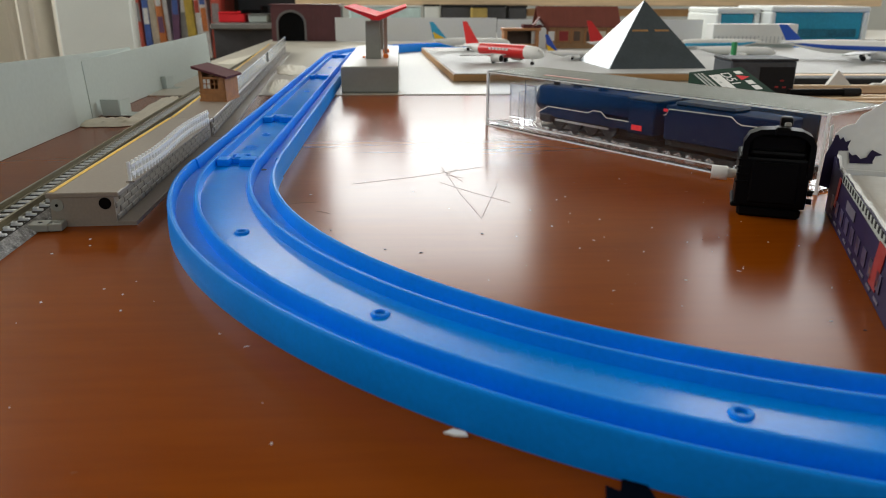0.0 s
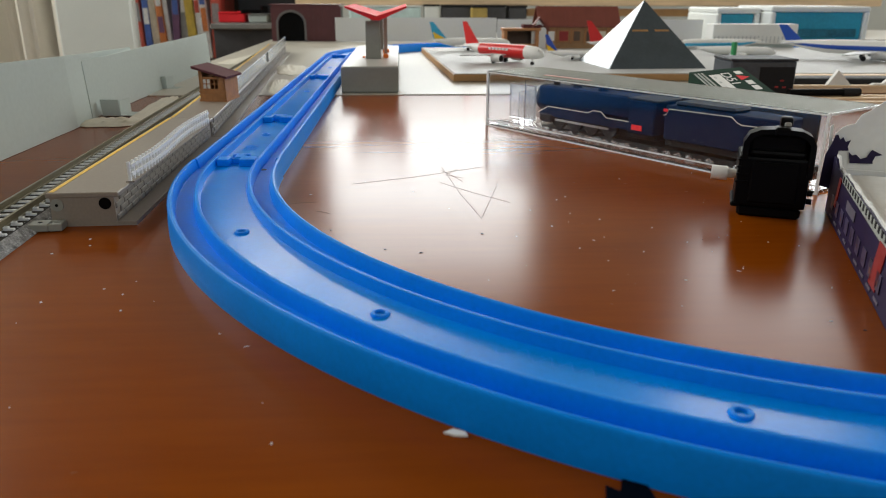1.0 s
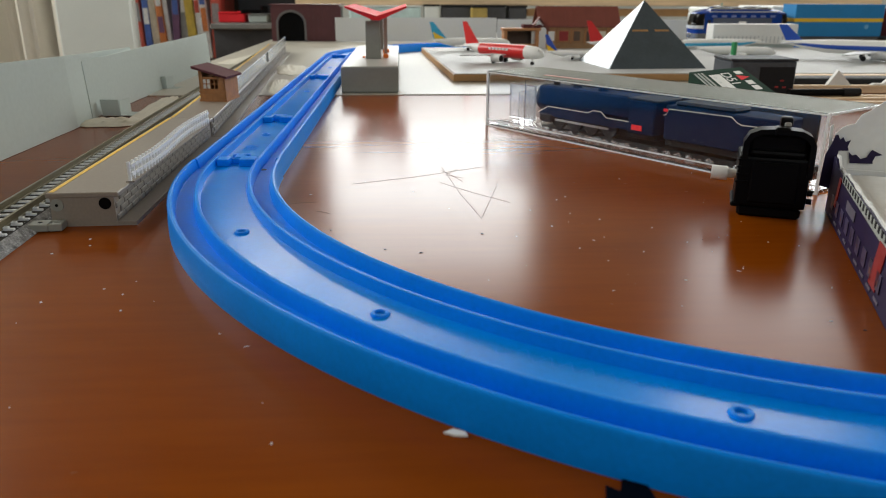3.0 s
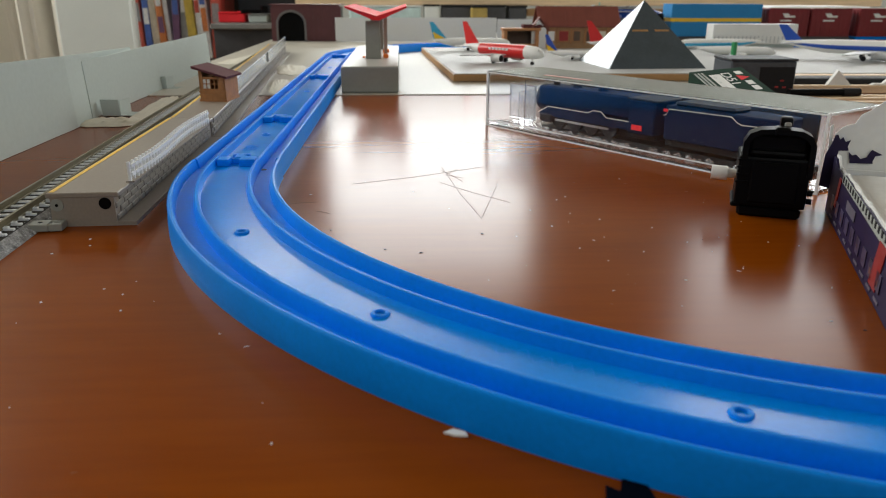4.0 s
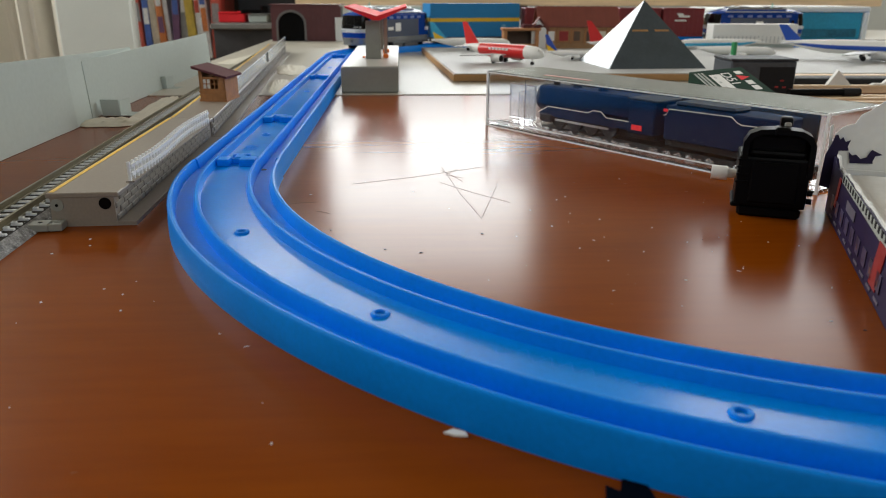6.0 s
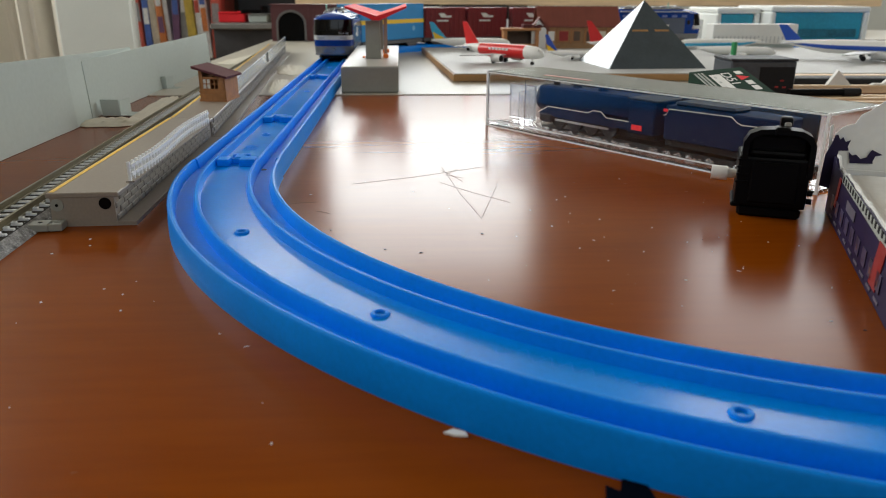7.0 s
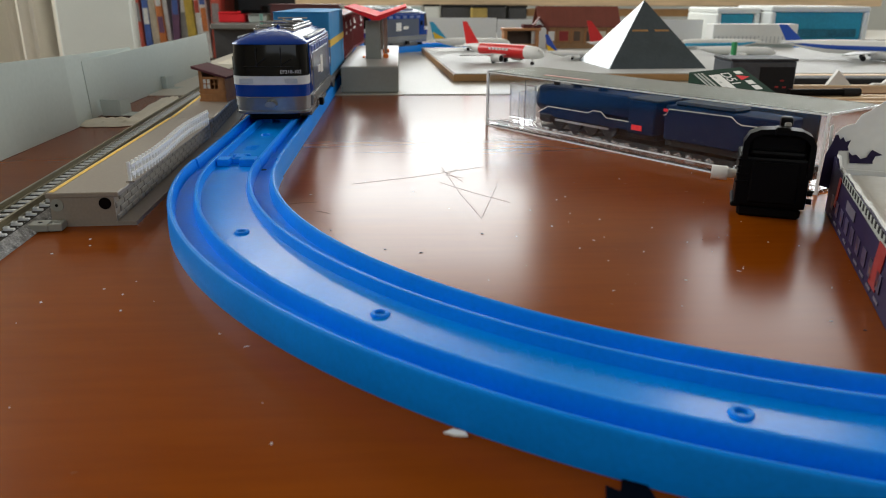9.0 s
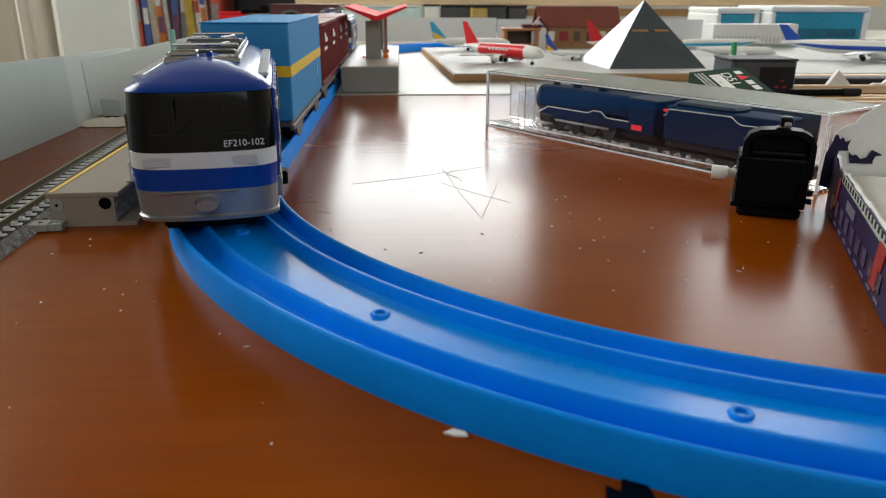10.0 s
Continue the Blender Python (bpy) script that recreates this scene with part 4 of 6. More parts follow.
def airliner(m, length, fus, tail, belly, label, stripe=None, gear=True, fin_h=0.245, fat=0.054):
    """A model airliner: nose towards local +x, wheels on local z = 0."""
    ob = thing("model_airliner", label, "model airplane", m, "model airliners")
    r = length * fat
    zc = r * 1.8 if gear else r * 1.05
    st = [(-0.50, 0.10, 0.55), (-0.44, 0.34, 0.42), (-0.34, 0.68, 0.20), (-0.24, 0.93, 0.04), (-0.14, 1, 0), (0.10, 1, 0), (0.30, 1, 0), (0.40, 0.93, -0.03), (0.45, 0.76, -0.10), (0.485, 0.46, -0.20), (0.50, 0.12, -0.28)]

    def tube(parts_, name, mat, parent, k=1.0, lo=-math.pi, hi=math.pi, label=""):
        bm = bmesh.new()
        n = 20
        rows = []
        for f, s, dz in parts_:
            rows.append([bm.verts.new((f * length, r * s * k * math.sin(lo + (hi - lo) * i / n), zc + r * dz + r * s * k * math.cos(lo + (hi - lo) * i / n))) for i in range(n + 1)])
        for a, b in zip(rows, rows[1:]):
            for i in range(n):
                bm.faces.new((a[i], a[i + 1], b[i + 1], b[i]))
        if hi - lo > 6:
            bmesh.ops.remove_doubles(bm, verts=bm.verts, dist=1e-6)
            bmesh.ops.holes_fill(bm, edges=bm.edges)
        bmesh.ops.recalc_face_normals(bm, faces=bm.faces)
        return part(name, bm, mat, parent, label, smooth=True)
    body = tube(st, "fuselage", M["white"], ob)
    if fus:
        tube([(-0.27, 0.87, 0.08), (-0.24, 0.93, 0.04), (-0.14, 1, 0), (0.10, 1, 0), (0.30, 1, 0)], "painted_band", fus, body, 1.012)
    if stripe:
        for lo, hi in ((1.35, 1.95), (-1.95, -1.35)):
            tube(st[1:-2], "stripe", stripe, body, 1.012, lo, hi)

    def plate(name, outline, axis, a, b, mat, mm=None, lab=""):
        bm = prism(outline, axis, a, b)
        if mm is not None:
            bmesh.ops.transform(bm, matrix=mm, verts=bm.verts)
        return part(name, bm, mat, ob, lab)
    L = length
    for s in (-1, 1):
        plate("wing", [(0.10 * L, s * r * 0.7), (-0.06 * L, s * r * 0.7), (-0.16 * L, s * 0.45 * L), (-0.12 * L, s * 0.45 * L)], "z", zc - r * 0.55, zc - r * 0.40, M["wing_grey"], lab="pale grey wing")
        plate("tailplane", [(-0.37 * L, s * r * 0.3), (-0.46 * L, s * r * 0.3), (-0.50 * L, s * 0.17 * L), (-0.47 * L, s * 0.17 * L)], "z", zc + r * 0.35, zc + r * 0.45, M["wing_grey"])
        eng = part("engine", cyl(pose(0.06 * L, s * 0.155 * L, zc - r * 0.95) @ Matrix.Rotation(radians(90), 4, "Y"), r * 0.52, 0.11 * L, 18, r * 0.6), M["white"] if belly is None else belly, ob, smooth=True)
        part("intake", cyl(pose(0.116 * L, s * 0.155 * L, zc - r * 0.95) @ Matrix.Rotation(radians(90), 4, "Y"), r * 0.48, 0.004 * L, 18), M["dark"], eng)
        if gear:
            part("wheel", cyl(pose(-0.03 * L, s * 0.09 * L, r * 0.36) @ Matrix.Rotation(radians(90), 4, "X"), r * 0.36, r * 0.5, 16), M["dark"], ob)
            part("gear_leg", box(-0.035 * L, s * 0.088 * L - 0.0003, r * 0.3, -0.025 * L, s * 0.088 * L + 0.0003, zc - r * 0.4), M["steel"], ob)
    if gear:
        part("nose_wheel", cyl(pose(0.37 * L, 0, r * 0.26) @ Matrix.Rotation(radians(90), 4, "X"), r * 0.26, r * 0.3, 14), M["dark"], ob)
        part("nose_leg", box(0.366 * L, -0.0003, r * 0.26, 0.374 * L, 0.0003, zc - r * 0.7), M["steel"], ob)
    fin = plate("tail_fin", [((-0.47 + 0.17 * min(1.0, fin_h / 0.22)) * L, zc + r * 0.75), (-0.47 * L, zc + r * 0.70), (-0.525 * L, zc + fin_h * L), (-0.475 * L, zc + fin_h * L)], "y", -0.0007, 0.0007, tail, lab="painted tail fin")
    part("cockpit_window", box(0.452 * L, -r * 0.5, zc + r * 0.28, 0.463 * L, r * 0.5, zc + r * 0.42), M["dark"], body)
    return ob, fin, zc, r


# red and white airliner
ob, fin, zc, rr = airliner(pose(0.0990, 0.7400, ZB, 0, 0, -47), 0.100, M["plane_red"], M["plane_red"], None, "red and white model airliner parked on the grey apron", None, True, 0.26, 0.064)
for k in range(6):
    part("lettering_bar", box(-0.012 + 0.0042 * k, -rr * 1.03, zc + rr * 0.12, -0.0092 + 0.0042 * k, -rr * 0.99, zc + rr * 0.46), M["white"], ob)
# white airliner with sky-blue and yellow tail
ob, fin, zc, rr = airliner(pose(0.0835, 0.9100, ZB, 0, 0, -6), 0.094, None, M["sky_blue"], None, "white model airliner with sky blue and yellow tail", None)
part("yellow_flash", prism([(-0.0300, zc + rr * 0.8), (-0.0430, zc + rr * 0.75), (-0.0455, zc + 0.0120)], "y", -0.0009, 0.0009), M["yellow_paint"], fin, "yellow flash")
# small white airliner with dark blue and yellow tail
ob, fin, zc, rr = airliner(pose(0.1790, 0.7760, ZB, 0, 0, -20), 0.060, None, M["plane_blue"], None, "small white model airliner with blue and yellow tail", None, True, 0.31)
part("yellow_flash", prism([(-0.0200, zc + rr * 0.8), (-0.0280, zc + rr * 0.75), (-0.0296, zc + 0.0090)], "y", -0.0009, 0.0009), M["yellow_paint"], fin, "yellow flash")
# red-tailed white airliner behind the pyramid
airliner(pose(0.2600, 0.8450, ZB, 0, 0, -8), 0.100, None, M["plane_red"], None, "white model airliner with red tail behind the pyramid", None, True, 0.26)
# long white airliner with blue stripe
ob, fin, zc, rr = airliner(pose(0.4820, 0.7600, ZB, 0, 0, -29), 0.170, None, M["plane_blue"], M["wing_grey"], "long white model airliner with blue stripe and blue tail", M["plane_blue"], True, 0.125, 0.042)
# white airliners lying further back
airliner(pose(0.3950, 0.9300, ZB, 0, 0, 184), 0.110, None, M["white"], None, "white model airliner with pale blue stripe at the back", M["sky_blue"], False, 0.06)
airliner(pose(0.3720, 0.8300, ZB, 0, 0, -14), 0.085, None, M["white"], None, "plain white unpainted model airliner on the apron", None, False, 0.05)


def pyramid():
    ob = thing("silver_pyramid", "shiny silver and dark grey pyramid model on the board", "pyramid")
    cen = Vector((0.2294, 0.7200, 0))
    # square base turned so that one narrow and one broad face show
    s = 0.0460
    ang = radians(4)
    ax, ay = Vector((math.cos(ang), math.sin(ang), 0)), Vector((-math.sin(ang), math.cos(ang), 0))
    base = [cen - ax * s - ay * s, cen + ax * s - ay * s, cen + ax * s + ay * s, cen - ax * s + ay * s]
    tip = cen + Vector((0, 0, 0.0662))
    names = ("front_face", "right_face", "back_face", "left_face")
    for i in range(4):
        a, b = base[i].copy(), base[(i + 1) % 4].copy()
        a.z = b.z = ZB
        bm = bmesh.new()
        inn = Vector((cen.x, cen.y, ZB))
        v = [bm.verts.new(p) for p in (a, b, tip)]
        w = [bm.verts.new(p + (inn - p) * 0.02) for p in (a, b, tip)]
        bm.faces.new(v)
        bm.faces.new(w[::-1])
        for k in range(3):
            bm.faces.new((v[k], w[k], w[(k + 1) % 3], v[(k + 1) % 3]))
        bmesh.ops.recalc_face_normals(bm, faces=bm.faces)
        face = part(names[i], bm, M["pyramid"], ob, "shiny pyramid face")
        # plank's reflection in the front face, built as thin brown strips
        if i == 0:
            out = (b - a).cross(tip - a).normalized() * 0.0003
            for u0, u1 in ((0.08, 0.44), (0.60, 0.92)):
                sm = bmesh.new()
                ring = [a.lerp(tip, k).lerp(b.lerp(tip, k), u) for u, k in ((u0, 0.535), (u1, 0.535), (u1, 0.560), (u0, 0.560))]
                lo, hi = [sm.verts.new(p - out * 0.3) for p in ring], [sm.verts.new(p + out) for p in ring]
                sm.faces.new(hi)
                for k in range(4):
                    sm.faces.new((lo[k], lo[(k + 1) % 4], hi[(k + 1) % 4], hi[k]))
                bmesh.ops.recalc_face_normals(sm, faces=sm.faces)
                part("reflection_strip", sm, M["board_wood"], face, "brown strip across the face imitating the plank's reflection")


pyramid()


def smoky_box():
    ob = thing("smoky_box", "small smoky clear box with dark contents behind the case", "box", pose(0.2340, 0.5250, 0.0012, 0, 0, -2))
    w, d, h = 0.0470, 0.034, 0.0255
    part("box_body", box(0, 0, 0, w, d, h, 0.0008), M["smoky"], ob)
    part("dark_liner", box(0.021, -0.0004, 0.002, w - 0.001, 0.0, h - 0.004), M["dark"], ob)
    part("box_lid", box(-0.0006, -0.0006, h, w + 0.0006, d, h + 0.0016, 0.0004), M["smoky_lid"], ob, "pale reflecting lid")
    for k in range(5):
        x = 0.029 + RNG.uniform(0, 0.018)
        z = 0.003 + RNG.uniform(0, 0.010)
        part("red_fleck", box(x, -0.0008, z, x + 0.0025, -0.0004, z + 0.0012), M["print_red"], ob)
    tube = thing("green_tube", "short green plastic tube standing on the board", "tube", pose(0.3570, 0.8000, ZB))
    part("tube_body", cyl(pose(0, 0, 0.0080), 0.0030, 0.016, 20), M["green_bright"], tube, smooth=True)
    part("tube_cap", cyl(pose(0, 0, 0.0168), 0.0022, 0.0016, 16), M["white"], tube)


smoky_box()


def sticks():
    bm_specs = [(0.250, 0.505, 0.17, 0.0045, -4, "wood"), (0.262, 0.488, 0.16, 0.0040, 3, "wood"), (0.285, 0.545, 0.20, 0.0060, -1, "wood"), (0.275, 0.470, 0.18, 0.0042, 1, "wood"), (0.300, 0.580, 0.22, 0.0100, -2, "wood")]
    for x, y, L, t, turn, mat in bm_specs:
        o = part("wooden_stick", box(0, 0, 0, L, t * 1.3, t, 0.0005), M[mat])
        o.matrix_basis = pose(x, y, 0.0012, 0, 0, turn)
        tagged(o, "bare wooden stick lying on the white sheet", "stick", "loose wooden sticks")
    pen = thing("black_pen", "black pen lying on wooden sticks", "pen", pose(0.2650, 0.5000, 0.0078, 0, 0, 1))
    rot = Matrix.Rotation(radians(90), 4, "Y")
    part("barrel", cyl(pose(0.020, 0, 0) @ rot, 0.0024, 0.040, 18), M["black"], pen, smooth=True)
    part("cap", cyl(pose(0.045, 0, 0) @ rot, 0.0028, 0.012, 18), M["dark"], pen, smooth=True)
    bm = bmesh.new()
    out = [(0.0, 0.0), (0.030, -0.002), (0.060, 0.001), (0.058, 0.010), (0.048, 0.009), (0.040, 0.003), (0.034, 0.003), (0.026, 0.000), (0.018, 0.002), (0.008, 0.010)]
    add_prism(bm, [(a * 1.1, b * 1.4 + 0.003) for a, b in out], "y", 0, 0.004)
    o = part("paper_scrap", bm, M["paper"])
    o.matrix_basis = pose(0.3180, 0.5480, 0.0012, 0, 0, -3)
    tagged(o, "torn scrap of white paper among the sticks", "paper scrap")
    o = part("grey_rubble", box(0, 0, 0, 0.12, 0.02, 0.010, 0.003, None, 2), M["dark"])
    o.matrix_basis = pose(0.300, 0.5600, 0.0012, 0, 0, -3)
    tagged(o, "dark grey foam strip lying behind the sticks", "foam strip")


sticks()

# ---- buildings at the back of the board ----


def station_house():
    ob = thing("toy_station_house", "brown toy station house with red-brown roof", "toy house", pose(0.1630, 0.9400, ZB))
    W_, D_, H = 0.1045, 0.040, 0.0270
    part("wall", box(0, 0.0005, 0, W_, D_, H), M["house_wall"], ob, "tan wooden wall")
    roof = prism([(-0.004, H - 0.002), (D_ * 0.45, H + 0.0210), (D_ * 0.55, H + 0.0210), (D_ + 0.004, H - 0.002), (D_ + 0.004, H), (D_ * 0.55, H + 0.0225), (D_ * 0.45, H + 0.0225), (-0.004, H)], "x", 0.006, W_ + 0.004)
    part("roof", roof, M["roof_red"], ob, "red-brown pitched roof")
    for k in range(13):
        x = 0.008 + k * 0.0083
        bm = prism([(-0.0042, H - 0.0002), (D_ * 0.45, H + 0.0226), (D_ * 0.45, H + 0.0232), (-0.0042, H + 0.0006)], "x", x, x + 0.0012)
        part("roof_rib", bm, M["roof_red"], ob)
    part("gable", prism([(-0.002, 0), (0.016, 0), (0.016, H - 0.004), (0.007, H + 0.006), (-0.002, H - 0.004)], "y", -0.004, 0.0), M["white"], ob, "pale gable porch")
    part("gable_roof", prism([(-0.005, H - 0.0060), (0.007, H + 0.0085), (0.019, H - 0.0060), (0.019, H - 0.0040), (0.007, H + 0.0105), (-0.005, H - 0.0040)], "y", -0.008, 0.002), M["roof_red"], ob)
    # darkest panes paint the shaded interior; no openings are cut
    for x, w, mat in ((0.018, 0.010, "white"), (0.032, 0.013, "print_red"), (0.050, 0.010, "shed_dark"), (0.066, 0.010, "shed_dark"), (0.082, 0.010, "tape"), (0.0945, 0.008, "shed_dark")):
        win = part("window_frame", box(x, -0.0006, 0.008, x + w, 0.0005, 0.0215), M["orange_wood"], ob)
        part("pane", box(x + 0.001, -0.0010, 0.009, x + w - 0.001, -0.0006, 0.0205), M[mat], win)
    for x in (0.030, 0.047, 0.064, 0.080, 0.0925, 0.1030):
        part("post", box(x, -0.0020, 0, x + 0.0013, -0.0005, H), M["orange_wood"], ob)
    part("base_board", box(-0.001, -0.0022, 0, W_ + 0.001, 0, 0.0055), M["house_wall"], ob)


station_house()


def wooden_shed():
    ob = thing("toy_shed", "open-fronted brown wooden toy shed beside the station house", "toy shed", pose(0.1260, 0.9300, ZB))
    W_, D_, H = 0.043, 0.022, 0.0215
    part("side", box(0, 0, 0, 0.004, D_, H), M["orange_wood"], ob)
    part("side", box(W_ - 0.004, 0, 0, W_, D_, H), M["orange_wood"], ob)
    part("back", box(0.004, D_ - 0.002, 0, W_ - 0.004, D_, H), M["shed_dark"], ob, "dark back wall")
    part("sill", box(0.004, 0, 0, W_ - 0.004, 0.003, 0.006), M["orange_wood"], ob)
    part("lintel", box(-0.002, -0.002, H, W_ + 0.002, D_, H + 0.0030, 0.0005), M["orange_wood"], ob)
    part("ridge", box(0.024, 0.004, H + 0.003, W_ + 0.004, D_, H + 0.0070, 0.0005), M["roof_brown"], ob)


wooden_shed()
# strips use the lightened card, standing in for missing front light
for x0, x1, y, h, label in ((-0.100, 0.150, 1.190, 0.0365, "brightened grey card strip standing behind the blue track"), (0.150, 0.477, 1.190, 0.0345, "long brightened grey card strip behind the station house")):
    tagged(part("card_strip", box(x0, y, 0.0011, x1 - 0.001, y + 0.001, h), M["brightened_card"]), label, "card strip", "grey card strips")
# white terminal model
ob = thing("terminal_model", "long low white terminal building model with ribbed front", "toy building", pose(0.3950, 0.9520, ZB, 0, 0, 0))
part("body", box(0, 0, 0.004, 0.110, 0.022, 0.0287, 0.0006), M["white"], ob)
part("plinth", box(0.002, 0.002, 0, 0.108, 0.020, 0.004), M["card"], ob)
for k in range(21):
    part("rib", box(0.002 + k * 0.0052, -0.0006, 0.006, 0.0032 + k * 0.0052, 0.0, 0.014), M["wing_grey"], ob)
tagged(part("wooden_rail", box(0.30, 0.9780, ZB, 0.94, 0.9860, ZB + 0.0080, 0.0006), M["shed_dark"]), "dark wooden strip along the back of the board", "wood strip")


def tunnel():
    ob = thing("toy_tunnel", "maroon ribbed toy tunnel with grey arched portal", "toy tunnel", pose(-0.1985, 1.2000, 0.0010))
    W_, H, D_ = 0.107, 0.0530, 0.070
    n = 14
    arch = [(0.0105 + 0.0200 - 0.0200 * math.cos(math.pi * i / n), 0.0255 + 0.0175 * math.sin(math.pi * i / n)) for i in range(n + 1)]
    out = [(0, 0), (0.0105, 0)] + arch + [(0.0505, 0), (W_, 0), (W_, H - 0.003), (W_ - 0.004, H), (0.004, H), (0, H - 0.003)]
    part("front_wall", prism(out, "y", 0, 0.006), M["tunnel"], ob, "maroon front wall")
    ring = [(0.0105 + 0.0200 - 0.0232 * math.cos(math.pi * i / n), 0.0255 + 0.0210 * math.sin(math.pi * i / n)) for i in range(n + 1)]
    part("portal_rim", prism([(0.0073, 0)] + ring + [(0.0537, 0), (0.0505, 0)] + arch[::-1] + [(0.0105, 0)], "y", -0.002, -0.0002), M["tunnel_grey"], ob, "grey arched portal rim")
    # solid black filling paints the shade behind the arch
    part("tunnel_shade_block", box(0.002, 0.0062, 0, W_ - 0.002, D_, H - 0.002), M["black"], ob, "black block standing for the shade inside the tunnel")
    for k in range(7):
        x = 0.056 + k * 0.0074
        part("rib", box(x, -0.0012, 0.001, x + 0.0012, -0.0001, H - 0.003), M["tunnel"], ob)
    part("top_cap", box(-0.001, -0.002, H, W_ + 0.001, D_, H + 0.0015), M["tunnel"], ob)


tunnel()

# ---- room behind the table ----


def shelf():
    ob = thing("wooden_shelf", "pale wooden shelf board over the back of the table", "shelf", pose(-0.2000, 1.5000, 0))
    part("board", box(0, 0, 0.0500, 1.160, 0.24, 0.0720, 0.002), M["wood"], ob)
    for x in (0.03, 1.10):
        part("leg", box(x, 0.16, 0.0, x + 0.02, 0.22, 0.0500), M["shelf_brown"], ob)
    part("lower_rail", box(0.45, 0.02, 0.0300, 0.83, 0.04, 0.0440, 0.001), M["shelf_orange"], ob, "orange-brown wooden rail")


shelf()


def drawer_unit(x0, x1, z0, z1, y, label):
    ob = thing("drawer_box", label, "drawer", pose(x0, y, z0), "plastic drawers")
    w, h = x1 - x0, z1 - z0
    t = 0.008
    part("frame_top", box(0, 0, h - t, w, 0.12, h, 0.002), M["drawer_white"], ob)
    part("frame_side", box(0, 0, 0, t, 0.12, h - t, 0.002), M["drawer_white"], ob)
    part("frame_side", box(w - t, 0, 0, w, 0.12, h - t, 0.002), M["drawer_white"], ob)
    part("frame_bottom", box(t, 0, 0, w - t, 0.12, 0.006), M["drawer_white"], ob)
    part("drawer_front", box(t, 0.004, 0.006, w - t, 0.010, h - t, 0.002), M["teal"], ob, "teal translucent drawer front")
    part("folded_cloth", box(t * 2, 0.0015, 0.010, w - 2 * t, 0.004, h * 0.40, 0.001), M["teal_dark"], ob, "dark contents seen in the drawer")


TYB = 1.62
drawer_unit(0.5500, 0.7017, 0.0012, 0.0553, 1.120, "white plastic drawer with translucent teal front")
drawer_unit(0.4800, 0.5480, 0.0012, 0.0522, 1.150, "grey-white plastic drawer with teal front")
for x0, x1, z0, z1, mat, label, cat in (
    (-0.098, 0.040, 0.012, 0.046, "pale_teal", "pale teal and white plastic tub at the back", "tub"),
    (0.046, 0.075, 0.0, 0.048, "drawer_white", "white plastic bottle at the back", "bottle"),
    (0.080, 0.205, 0.018, 0.047, "clutter_dark", "dark grey tool case under the shelf", "tool case"),
    (0.135, 0.165, 0.018, 0.046, "clutter_yellow", "yellow plastic bottle under the shelf", "bottle"),
    (0.210, 0.245, 0.012, 0.046, "clutter_dark", "dark box under the wooden shelf", "box"),
):
    y = 1.46 if mat == "clutter_yellow" else 1.49
    ob = thing(cat.replace(" ", "_"), label, cat, pose(x0, y, 0.0010))
    part("body", box(0, 0, 0, x1 - x0, 0.05, z1, 0.004, None, 2), M[mat], ob)
    part("lid", box(-0.001, -0.001, z1, x1 - x0 + 0.001, 0.05, z1 + 0.003, 0.001), M["drawer_white"] if "teal" in mat else M["dark"], ob)


def curtain():
    bm = bmesh.new()
    n = 90
    rows = []
    for i in range(n + 1):
        u = i / n
        x = -1.10 + u * 0.41
        y = 1.75 + 0.030 * math.sin(u * 34) + 0.012 * math.sin(u * 81 + 1)
        rows.append((bm.verts.new((x, y, -0.60)), bm.verts.new((x, y + 0.01, 1.60))))
    for a, b in zip(rows, rows[1:]):
        bm.faces.new((a[0], b[0], b[1], a[1]))
    ex = bmesh.ops.extrude_face_region(bm, geom=bm.faces[:])
    bmesh.ops.translate(bm, verts=[v for v in ex["geom"] if isinstance(v, bmesh.types.BMVert)], vec=(0, 0.002, 0))
    bmesh.ops.recalc_face_normals(bm, faces=bm.faces)
    tagged(part("curtain", bm, M["curtain"], smooth=True), "cream pleated curtain hanging behind the table", "curtain")


curtain()
ob = thing("frosted_panel", "frosted grey-white plastic panel standing behind the table", "panel", pose(-0.692, 1.600, 0))
part("sheet", box(0, 0, -0.55, 0.152, 0.006, 0.22, 0.002), M["frosted"], ob)
part("rim", box(0.147, -0.003, -0.55, 0.157, 0.009, 0.22, 0.002), M["frosted"], ob, "pale rim")


